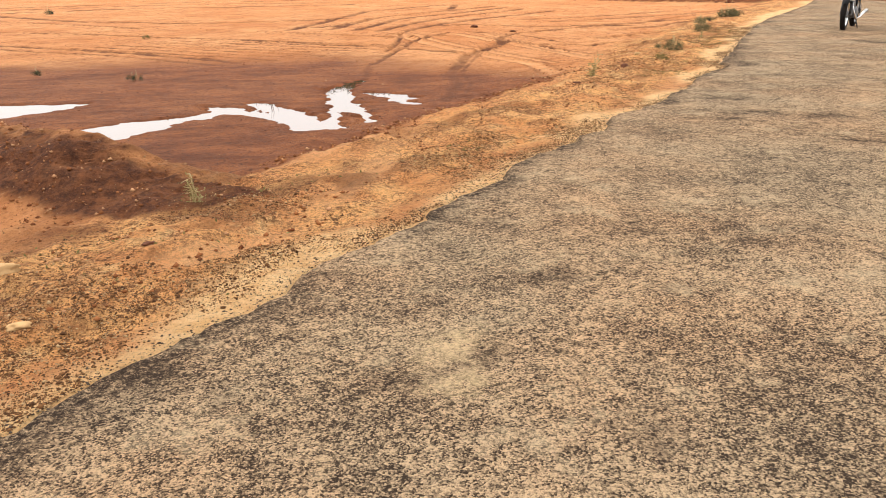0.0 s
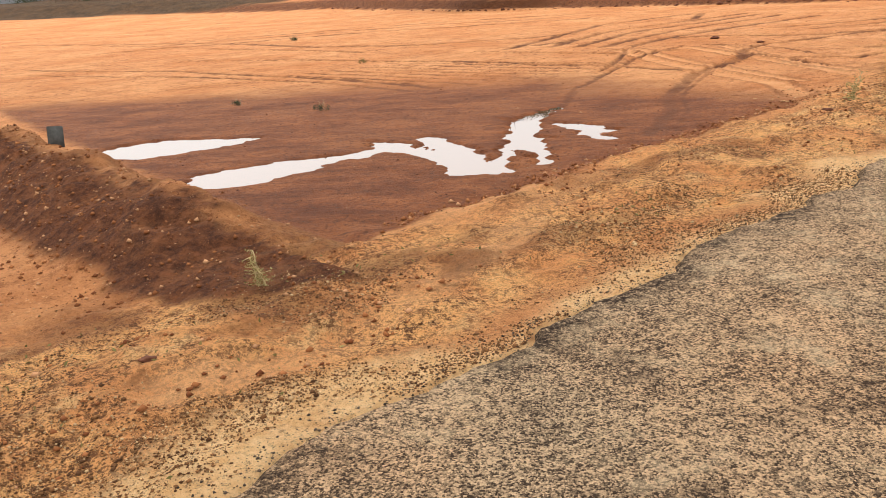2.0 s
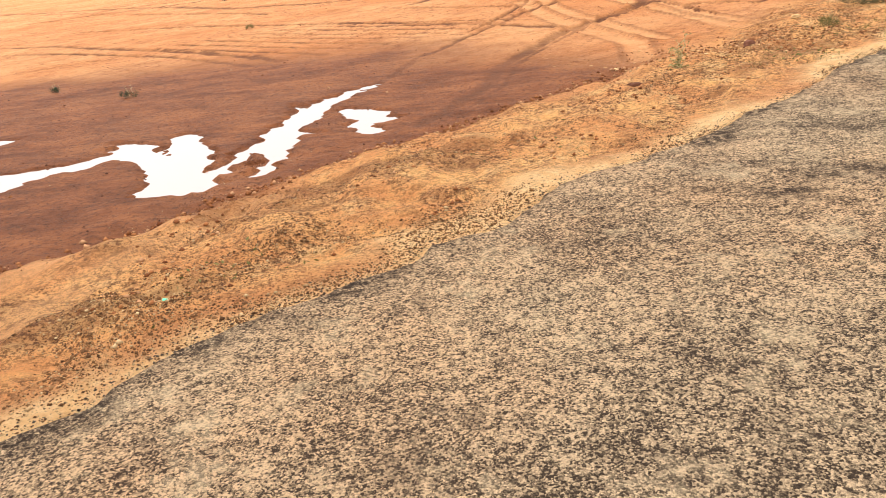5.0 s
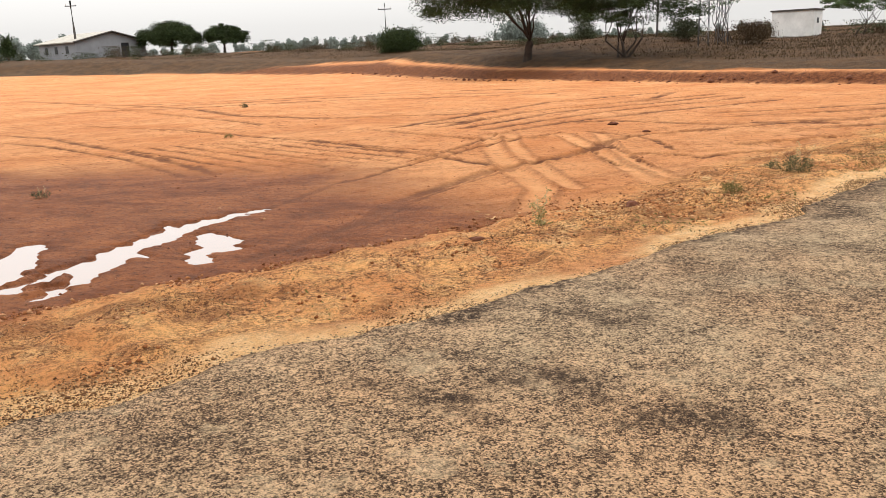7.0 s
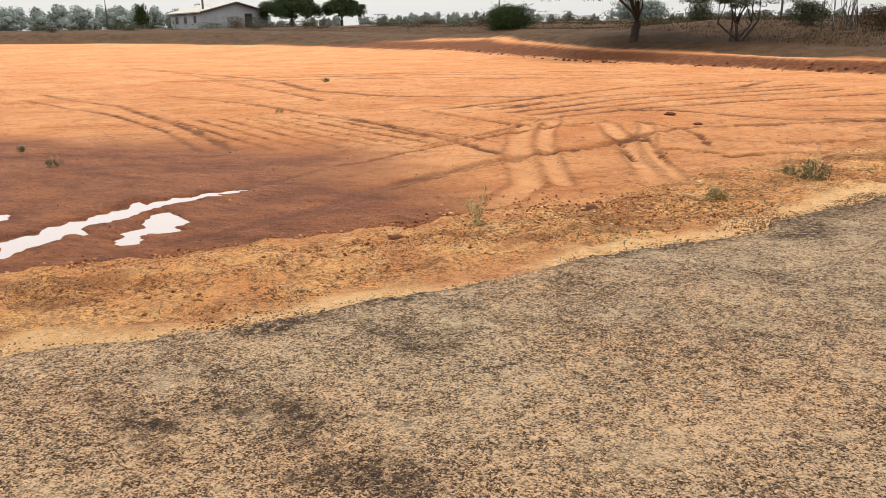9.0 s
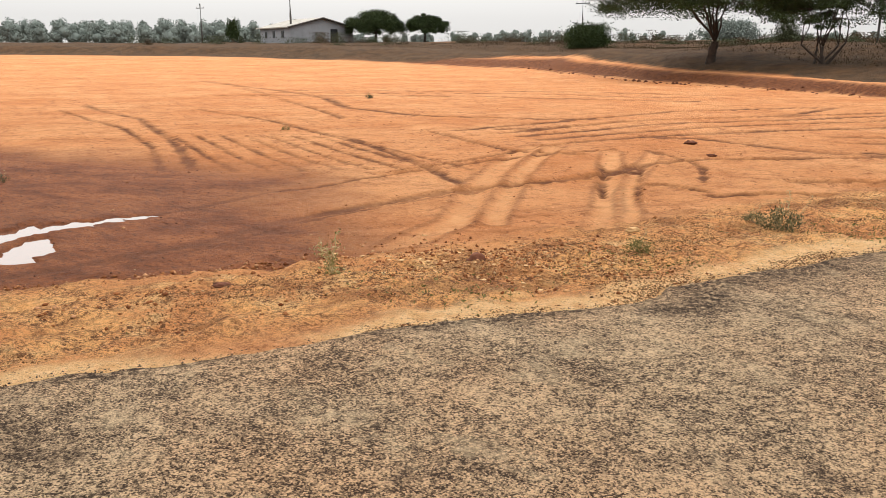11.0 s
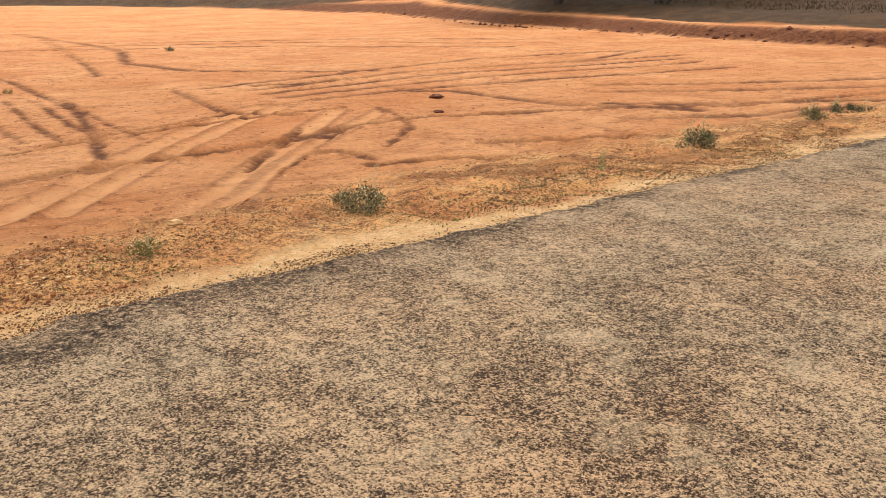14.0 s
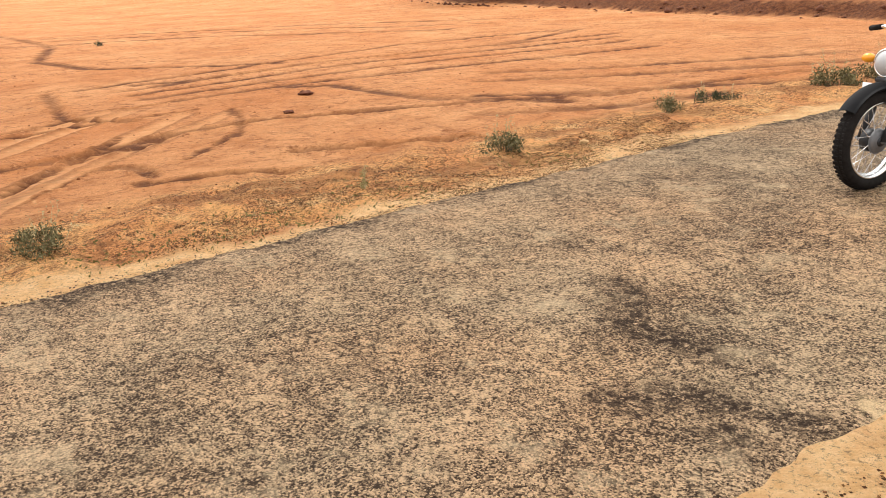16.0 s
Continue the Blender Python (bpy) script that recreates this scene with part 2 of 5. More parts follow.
    rut = rut * (1 - 0.45 * wet)
    rough = smooth(0.1, 0.5, off) * (1 - smooth(1.8, 3.2, off))
    z = z + rough * 0.075 * fbm(x, y, 0.28, 5, 15) + 0.014 * smooth(0.0, 0.3, off) * fbm(x, y, 0.18, 3, 16)
    # the bank, the dirt way on it and the rough land behind
    b = bank_distance(x, y) + 0.8 * fbm(x, y, 3.0, 4, 17)
    wide = 1.0 + np.clip(dist - 35, 0, 80) / 22        # the bank grows broader and higher far off
    rise = (0.34 + 0.08 * wide) * smooth(0, 1.2 * wide, b) + 0.34 * smooth(2.4, 5.0, b) * smooth(25, 45, dist) + 0.35 * smooth(5.5, 14, b) + 0.007 * np.clip(b - 14, 0, 200)
    behind = smooth(1.0 * wide + 0.8, 1.0 * wide + 1.3, b + 5.0 * smooth(-16, -36, x))
    z = z + rise + behind * (0.22 * fbm(x, y, 4.0, 4, 18))
    z = z + 0.9 * np.exp(-(((x - 4) / 9) ** 2 + ((y - 62) / 5) ** 2)) + 0.5 * np.exp(-(((x + 9) / 7) ** 2 + ((y - 66) / 5) ** 2))
    sand = (1 - smooth(0.14, 0.42, off + 0.45 * fbm(x, y, 0.8, 4, 19))) * (off > -0.2) + (right > -0.3) * (1 - smooth(0.4, 1.6, right + 0.6 * fbm(x, y, 1.0, 3, 48)))
    gravel = smooth(0.05, 0.5, off) * (1 - smooth(1.6, 2.6, off + 0.6 * fbm(x, y, 1.5, 3, 21)))
    gravel = np.maximum(gravel, smooth(-0.2, 0.3, right) * (1 - smooth(2.0, 4.5, right)))
    grass = behind * np.clip(1.1 + 0.4 * fbm(x, y, 6, 3, 22), 0, 1)
    # darker brown on the bank's face and the heap, strongest towards the verge
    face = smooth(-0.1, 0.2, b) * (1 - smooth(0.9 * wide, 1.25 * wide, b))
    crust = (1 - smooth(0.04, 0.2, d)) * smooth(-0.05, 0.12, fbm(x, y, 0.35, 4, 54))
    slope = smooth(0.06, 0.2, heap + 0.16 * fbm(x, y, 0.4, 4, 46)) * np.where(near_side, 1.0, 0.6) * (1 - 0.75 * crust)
    dark_earth = np.maximum(slope, face)
    churned = stroke(x, y, [(-0.9, 5.9, 0.2), (-0.2, 6.3, 0.25), (0.5, 6.8, 0.18), (0.95, 7.4, 0.1)]) + 0.7 * fbm(x, y, 0.5, 4, 47)
    dark_earth = np.maximum(dark_earth, 0.6 * (1 - smooth(-0.1, 0.12, churned)))
    # scuffed brown patches on the verge
    scuff = smooth(0.12, 0.3, fbm(x * 0.8 + y * 0.6, (y * 0.8 - x * 0.6) * 2.0, 0.75, 5, 51)) * smooth(0.35, 0.7, off) * (1 - smooth(1.9, 2.6, off)) * (1 - 0.8 * pressed)
    dark_earth = np.maximum(dark_earth, 0.42 * scuff)
    return z, np.clip(sand, 0, 1), wet, np.clip(gravel, 0, 1), rut, grass, dark_earth, pressed * (1 - wet)


# ---- materials ----
def material(name, rough=0.9):
    m = bpy.data.materials.new(name)
    m.use_nodes = True
    m.node_tree.nodes["Principled BSDF"].inputs["Roughness"].default_value = rough
    m.node_tree.nodes["Principled BSDF"].inputs["Specular IOR Level"].default_value = 0.5 if rough < 0.7 else 0.12
    return m, m.node_tree.nodes, m.node_tree.links, m.node_tree.nodes["Principled BSDF"]


class Nodes:
    """Short hands-on helpers for a node tree in world-sized coordinates."""

    def __init__(self, m):
        self.n, self.l = m.node_tree.nodes, m.node_tree.links
        self.out = self.n["Principled BSDF"]
        geo = self.n.new("ShaderNodeNewGeometry")
        self.place = geo.outputs["Position"]

    def noise(self, scale, detail=5, rough=0.6, stretch=None, angle=0.0):
        t = self.n.new("ShaderNodeTexNoise")
        t.inputs["Scale"].default_value, t.inputs["Detail"].default_value, t.inputs["Roughness"].default_value = scale, detail, rough
        src = self.place
        if stretch:
            mp = self.n.new("ShaderNodeMapping")
            mp.inputs["Scale"].default_value = stretch
            if angle:
                spin = self.n.new("ShaderNodeVectorRotate")
                spin.rotation_type = "Z_AXIS"
                spin.inputs["Angle"].default_value = radians(-angle)
                self.l.new(src, spin.inputs["Vector"])
                src = spin.outputs[0]
            self.l.new(src, mp.inputs["Vector"])
            src = mp.outputs[0]
        self.l.new(src, t.inputs["Vector"])
        return t.outputs["Fac"]

    def cells(self, scale, feature="F1"):
        t = self.n.new("ShaderNodeTexVoronoi")
        t.feature = feature
        t.inputs["Scale"].default_value = scale
        self.l.new(self.place, t.inputs["Vector"])
        return t

    def ramp(self, fac, a, b, lo=0.0, hi=1.0):
        r = self.n.new("ShaderNodeMapRange")
        r.inputs[1].default_value, r.inputs[2].default_value, r.inputs[3].default_value, r.inputs[4].default_value = a, b, lo, hi
        self.l.new(fac, r.inputs[0])
        return r.outputs[0]

    def math(self, op, a, b):
        m = self.n.new("ShaderNodeMath")
        m.operation = op
        for i, s in enumerate((a, b)):
            if isinstance(s, (int, float)):
                m.inputs[i].default_value = s
            else:
                self.l.new(s, m.inputs[i])
        return m.outputs[0]

    def mix(self, fac, a, b, blend="MIX"):
        m = self.n.new("ShaderNodeMix")
        m.data_type, m.blend_type = "RGBA", blend
        for i, s in ((0, fac), (6, a), (7, b)):
            if isinstance(s, (int, float)):
                m.inputs[i].default_value = s
            elif isinstance(s, tuple):
                m.inputs[i].default_value = (*s, 1)
            else:
                self.l.new(s, m.inputs[i])
        return m.outputs[2]

    def attribute(self, name):
        a = self.n.new("ShaderNodeAttribute")
        a.attribute_name = name
        return a.outputs["Fac"]

    def bump(self, height, strength, distance):
        b = self.n.new("ShaderNodeBump")
        b.inputs["Strength"].default_value, b.inputs["Distance"].default_value = strength, distance
        self.l.new(height, b.inputs["Height"])
        self.l.new(b.outputs[0], self.out.inputs["Normal"])

    def colour(self, c):
        self.l.new(c, self.out.inputs["Base Color"])

    def rough(self, r):
        self.l.new(r, self.out.inputs["Roughness"])


def soil_material():
    m, *_ = material("red_soil", 0.95)
    k = Nodes(m)
    m.node_tree.nodes["Principled BSDF"].inputs["Specular IOR Level"].default_value = 0.15
    base = k.mix(k.ramp(k.noise(0.35, 6), 0.35, 0.65), (0.62, 0.24, 0.083), (0.76, 0.37, 0.16))
    base = k.mix(k.ramp(k.noise(2.0, 8, 0.75), 0.45, 0.68, 0, 0.8), base, (0.46, 0.165, 0.052))
    # scraped streaks left by wheels and blades
    for angle, along, scale, share in ((34, 0.1, 3.0, 0.42), (62, 0.12, 3.6, 0.42), (-38, 0.16, 2.8, 0.4), (52, 0.2, 8.0, 0.35)):
        base = k.mix(k.ramp(k.noise(scale, 6, 0.75, (along, 1.0, 1), angle), 0.58, 0.66, 0, share), base, (0.30, 0.10, 0.033))
    base = k.mix(k.math("MULTIPLY", k.ramp(k.noise(5.5, 9, 0.85), 0.54, 0.58), k.ramp(k.noise(0.5, 4), 0.36, 0.58, 0.25, 0.85)), base, (0.25, 0.08, 0.027))
    base = k.mix(k.ramp(k.noise(20, 8, 0.85), 0.53, 0.6, 0, 0.6), base, (0.32, 0.115, 0.04))
    base = k.mix(k.ramp(k.noise(13, 6, 0.8), 0.58, 0.66, 0, 0.7), base, (0.86, 0.47, 0.22))
    # yellower stony verge
    verge = k.mix(k.ramp(k.noise(1.3, 6, 0.7), 0.42, 0.58), (0.90, 0.47, 0.175), (0.74, 0.315, 0.11))
    verge = k.mix(k.ramp(k.noise(3.1, 8, 0.75), 0.55, 0.62, 0, 0.75), verge, (0.32, 0.12, 0.042))
    verge = k.mix(k.ramp(k.noise(2.4, 7, 0.7), 0.54, 0.66, 0, 0.8), verge, (0.88, 0.56, 0.25))
    specks = k.math("MAXIMUM", k.ramp(k.noise(19, 6, 0.9), 0.525, 0.55), k.ramp(k.noise(44, 5, 0.9), 0.53, 0.56))
    specks = k.math("MULTIPLY", specks, k.ramp(k.noise(2.0, 6, 0.7), 0.36, 0.52, 0.3, 1.0))
    verge = k.mix(specks, verge, (0.10, 0.042, 0.017))
    verge = k.mix(k.ramp(k.noise(9, 7, 0.85), 0.55, 0.6, 0, 0.5), verge, (0.22, 0.083, 0.03))
    verge = k.mix(k.ramp(k.noise(31, 6, 0.85), 0.6, 0.66, 0, 0.7), verge, (0.84, 0.57, 0.30))
    base = k.mix(k.math("MULTIPLY", k.attribute("gravel"), 0.9), base, verge)
    sand = k.mix(k.ramp(k.noise(9, 7, 0.75), 0.4, 0.62), (0.92, 0.60, 0.30), (0.79, 0.45, 0.19))
    sand = k.mix(k.ramp(k.noise(42, 6, 0.85), 0.54, 0.6, 0, 0.7), sand, (0.17, 0.10, 0.06))
    base = k.mix(k.math("MULTIPLY", k.attribute("sand"), k.ramp(k.noise(5, 7, 0.8), 0.28, 0.5, 0.3, 1)), base, sand)
    base = k.mix(k.math("MULTIPLY", k.attribute("pressed"), k.ramp(k.noise(4, 6, 0.75), 0.34, 0.6, 0.15, 0.75)), base, (0.84, 0.43, 0.19))
    # mottled dark brown, laid on by its mask
    dark_earth = k.mix(k.ramp(k.noise(9, 9, 0.85), 0.4, 0.62), (0.06, 0.019, 0.008), (0.24, 0.083, 0.029))
    base = k.mix(k.math("MULTIPLY", k.attribute("dark_earth"), k.ramp(k.noise(3, 6, 0.75), 0.25, 0.5, 0.75, 1)), base, dark_earth)
    mud = k.mix(k.ramp(k.noise(1.3, 9, 0.75, (1, 2.2, 1)), 0.38, 0.64), (0.165, 0.047, 0.015), (0.37, 0.125, 0.041))
    mud = k.mix(k.ramp(k.noise(0.6, 6, 0.7), 0.5, 0.68, 0, 0.6), mud, (0.38, 0.14, 0.05))
    mud = k.mix(k.ramp(k.noise(24, 7, 0.8), 0.52, 0.6, 0, 0.75), mud, (0.085, 0.03, 0.014))
    mud = k.mix(k.ramp(k.noise(8, 8, 0.8, (0.5, 1.6, 1)), 0.54, 0.62, 0, 0.55), mud, (0.10, 0.033, 0.014))
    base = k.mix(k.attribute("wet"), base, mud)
    base = k.mix(k.math("MULTIPLY", k.attribute("rut"), k.ramp(k.noise(8, 7, 0.85), 0.34, 0.48, 0.45, 0.95)), base, (0.12, 0.038, 0.014))
    dry_grass = k.mix(k.ramp(k.noise(1.2, 8, 0.75), 0.35, 0.65), (0.042, 0.023, 0.010), (0.105, 0.054, 0.022))
    base = k.mix(k.attribute("grass"), base, dry_grass)
    k.colour(base)
    k.rough(k.ramp(k.attribute("wet"), 0, 1, 0.95, 0.78))
    k.bump(k.math("ADD", k.noise(14, 9, 0.8), k.math("MULTIPLY", k.noise(50, 5, 0.75), 0.5)), 1.0, 0.09)
    return m


def tar_material():
    m, *_ = material("worn_tar", 0.9)
    k = Nodes(m)
    m.node_tree.nodes["Principled BSDF"].inputs["Specular IOR Level"].default_value = 0.08
    chips = k.cells(140)
    chip_tone = k.n.new("ShaderNodeSeparateColor")
    k.l.new(chips.outputs["Color"], chip_tone.inputs[0])
    fine = k.noise(170, 3, 0.85)
    grain = k.math("ADD", k.math("MULTIPLY", chip_tone.outputs[0], 0.6), k.math("MULTIPLY", k.ramp(fine, 0.3, 0.7), 0.4))
    worn = k.ramp(k.noise(1.1, 8, 0.7), 0.33, 0.67, -0.13, 0.14)
    worn = k.math("ADD", worn, k.ramp(k.noise(5, 7, 0.75), 0.35, 0.65, -0.1, 0.1))
    worn = k.math("ADD", worn, k.ramp(k.noise(34, 5, 0.75), 0.36, 0.64, -0.16, 0.16))
    worn = k.math("ADD", worn, k.ramp(k.noise(13, 6, 0.8, (1, 1.6, 1), 40), 0.38, 0.62, -0.1, 0.1))
    tone = k.ramp(k.math("ADD", grain, worn), 0.28, 0.8)
    base = k.mix(tone, (0.055, 0.036, 0.025), (0.66, 0.47, 0.30))
    warm = k.mix(k.ramp(k.noise(0.6, 5, 0.6), 0.4, 0.65), (0.98, 0.97, 0.93), (1.07, 0.95, 0.84))
    base = k.mix(1.0, base, warm, "MULTIPLY")
    base = k.mix(k.ramp(k.noise(2.3, 8, 0.8), 0.54, 0.66, 0, 0.5), base, (0.68, 0.51, 0.32))
    base = k.mix(k.ramp(k.noise(1.7, 9, 0.78, (1.7, 1, 1), 30), 0.56, 0.7, 0, 0.6), base, (0.075, 0.05, 0.034))
    base = k.mix(k.math("MULTIPLY", k.attribute("stain"), k.ramp(k.noise(22, 8, 0.85), 0.43, 0.54)), base, (0.036, 0.022, 0.015))
    base = k.mix(k.math("MULTIPLY", k.attribute("dust"), k.ramp(k.noise(14, 7, 0.8), 0.42, 0.56)), base, (0.76, 0.55, 0.31))
    k.colour(base)
    height = k.math("ADD", k.ramp(chips.outputs["Distance"], 0, 0.8, 1, 0), k.math("MULTIPLY", k.noise(80, 5, 0.8), 1.3))
    k.bump(height, 1.0, 0.016)
    return m


def water_material():
    m, *_ = material("still_water", 0.02)
    p = m.node_tree.nodes["Principled BSDF"]
    p.inputs["Base Color"].default_value = (0.16, 0.07, 0.04, 1)
    p.inputs["IOR"].default_value = 1.45
    p.inputs["Coat Weight"].default_value = 1.0
    p.inputs["Coat Roughness"].default_value = 0.0
    p.inputs["Metallic"].default_value = 0.0
    p.inputs["Specular IOR Level"].default_value = 1.0
    return m


SOIL, TAR, WATER_SURFACE = soil_material(), tar_material(), water_material()


# ---- ground, road, water ----
def mesh_from(name, verts, faces, mat, flat=False):
    me = bpy.data.meshes.new(name)
    if isinstance(faces, np.ndarray):
        me.vertices.add(len(verts))
        me.vertices.foreach_set("co", np.asarray(verts, np.float32).ravel())
        n, k = faces.shape
        me.loops.add(n * k)
        me.loops.foreach_set("vertex_index", faces.ravel().astype(np.int32))
        me.polygons.add(n)
        me.polygons.foreach_set("loop_start", np.arange(0, n * k, k, dtype=np.int32))
        me.update(calc_edges=True)
    else:
        me.from_pydata(verts, [], faces)
    me.materials.append(mat)
    if not flat:
        me.polygons.foreach_set("use_smooth", [True] * len(me.polygons))
    return me


def spacing(lo, hi, fine, far_lo, far_hi, growth, growth_down):
    mid = list(np.arange(lo, hi + fine / 2, fine))
    up, s = [hi], fine
    while up[-1] < far_hi:
        s = min(s * growth, 60)
        up.append(up[-1] + s)
    down, s = [lo], fine
    while down[-1] > far_lo:
        s = min(s * growth_down, 60)
        down.append(down[-1] - s)
    return np.array(down[:0:-1] + mid + up[1:])


def grid_faces(nx, ny):
    i = np.arange((nx - 1) * (ny - 1))
    a = i // (ny - 1) * ny + i % (ny - 1)
    return np.stack([a, a + ny, a + ny + 1, a + 1], 1)


def build_ground():
    xs = spacing(-8.0, 11.0, 0.045, -900, 900, 1.028, 1.028)
    ys = spacing(4.0, 16.0, 0.045, -600, 1400, 1.013, 1.08)
    gx, gy = np.meshgrid(xs, ys, indexing="ij")
    z, *masks = terrain(gx, gy)
    verts = np.stack([gx.ravel(), gy.ravel(), z.ravel()], 1)
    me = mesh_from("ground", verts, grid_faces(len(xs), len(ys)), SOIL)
    for name, mask in zip(("sand", "wet", "gravel", "rut", "grass", "dark_earth", "pressed"), masks):
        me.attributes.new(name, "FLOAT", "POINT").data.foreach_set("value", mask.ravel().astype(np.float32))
    tagged(new("ground", me), "orange-red bare earth field with ruts and damp mud", "ground", kind="structure")


def build_road():
    us = np.concatenate([np.arange(-14, -4, 0.25), np.arange(-4, 22, 0.04), np.arange(22, 90, 0.4)])
    s = np.concatenate([[0, 0.004, 0.012, 0.03, 0.06], np.linspace(0.1, 1, 46)])
    gu, gs = np.meshgrid(us, s, indexing="ij")
    lo = left_edge(gu)
    hi = ROAD_WIDTH + 0.2 * fbm(gu, gu * 0, 1.3, 4, 8) + 0.16 * fbm(gu, gu * 0 + 5, 0.35, 4, 55)
    gv = lo + (hi - lo) * gs
    z = 0.012 * fbm(gu, gv, 1.5, 4, 30) + 0.012 * np.sin(np.clip(gv / ROAD_WIDTH, 0, 1) * math.pi)
    z -= 0.045 * (1 - smooth(0, 0.012, gs)) + 0.03 * smooth(0.97, 1.0, gs)
    x = EDGE_A[0] + gu * DIR[0] + gv * ACROSS[0]
    y = EDGE_A[1] + gu * DIR[1] + gv * ACROSS[1]
    me = mesh_from("road", np.stack([x.ravel(), y.ravel(), z.ravel()], 1), grid_faces(len(us), len(s)), TAR)
    stain = np.zeros(np.shape(x))
    warp_x, warp_y = x + 0.3 * fbm(x, y, 0.5, 4, 31), y + 0.3 * fbm(x, y, 0.5, 4, 32)
    for points in STAINS:
        stain = np.maximum(stain, 1 - smooth(-0.08, 0.1, stroke(warp_x, warp_y, points)))
    near_edge = gv - lo
    stain = np.maximum(stain, (1 - smooth(0.0, 0.12, near_edge + 0.34 * fbm(x, y, 0.45, 4, 33) - 0.03)))
    dust = (1 - smooth(0.0, 0.22, hi - gv + 0.6 * fbm(x, y, 0.6, 5, 34)))
    for points in DUST:
        dust = np.maximum(dust, 1 - smooth(-0.1, 0.15, stroke(warp_x, warp_y, points)))
    me.attributes.new("stain", "FLOAT", "POINT").data.foreach_set("value", stain.ravel().astype(np.float32))
    me.attributes.new("dust", "FLOAT", "POINT").data.foreach_set("value", dust.ravel().astype(np.float32))
    tagged(new("road", me), "worn grey tar road with a broken sandy edge", "road", kind="structure")


STAINS = [
    [(10.88, 14.84, 0.05), (11.03, 14.6, 0.08), (11.0, 14.35, 0.1), (11.27, 14.2, 0.11), (11.31, 14.05, 0.05)],
    [(11.05, 13.62, 0.08), (11.25, 13.78, 0.1), (11.5, 13.74, 0.1), (11.85, 13.66, 0.06)],
    [(11.38, 13.6, 0.05), (11.45, 13.44, 0.09)],
    [(10.45, 12.35, 0.05), (10.72, 12.47, 0.07)],
    [(4.3, 8.1, 0.05), (4.72, 7.98, 0.09)],
    [(4.85, 8.2, 0.05), (5.1, 8.26, 0.07), (5.26, 8.2, 0.03)],
    [(5.48, 8.05, 0.05), (5.64, 8.09, 0.06)],
    [(5.05, 9.18, 0.04), (5.37, 9.17, 0.05)],
    [(0.88, 3.64, 0.05), (1.0, 3.6, 0.05)],
    [(1.18, 3.6, 0.03), (1.3, 3.64, 0.04)],
    [(1.66, 4.48, 0.07), (1.85, 4.55, 0.07)],
    [(2.2, 4.92, 0.05), (2.5, 4.96, 0.04)],
    [(5.05, 6.9, 0.07), (5.35, 6.8, 0.07)],
    [(6.9, 11.75, 0.12), (7.06, 12.15, 0.17), (7.3, 12.75, 0.1), (7.52, 13.1, 0.06)],
    [(-0.7, 3.1, 0.14), (-0.1, 3.95, 0.1), (0.55, 4.75, 0.06)],
    [(1.97, 6.3, 0.06), (2.0, 6.45, 0.06)],
    [(2.05, 6.75, 0.03), (2.4, 6.85, 0.05)],
]
DUST = [[(1.12, 3.82, 0.03), (1.15, 3.7, 0.04)], [(1.12, 3.5, 0.02), (1.16, 3.48, 0.03)], [(11.5, 12.4, 0.15), (12.4, 13.2, 0.12)]]


def build_water():
    """One level sheet; the hollows that lie lower than it stand full."""
    bm = bmesh.new()
    corners = [(-4.6, 9.0), (2.6, 8.9), (2.6, 13.6), (-4.6, 13.6)]
    bm.faces.new([bm.verts.new((a, b, WATER)) for a, b in corners])
    me = bpy.data.meshes.new("water")
    bm.to_mesh(me)
    me.materials.append(WATER_SURFACE)
    tagged(new("water", me), "still rain puddle mirroring the white sky", "puddle", kind="structure")


build_ground()
build_road()
build_water()


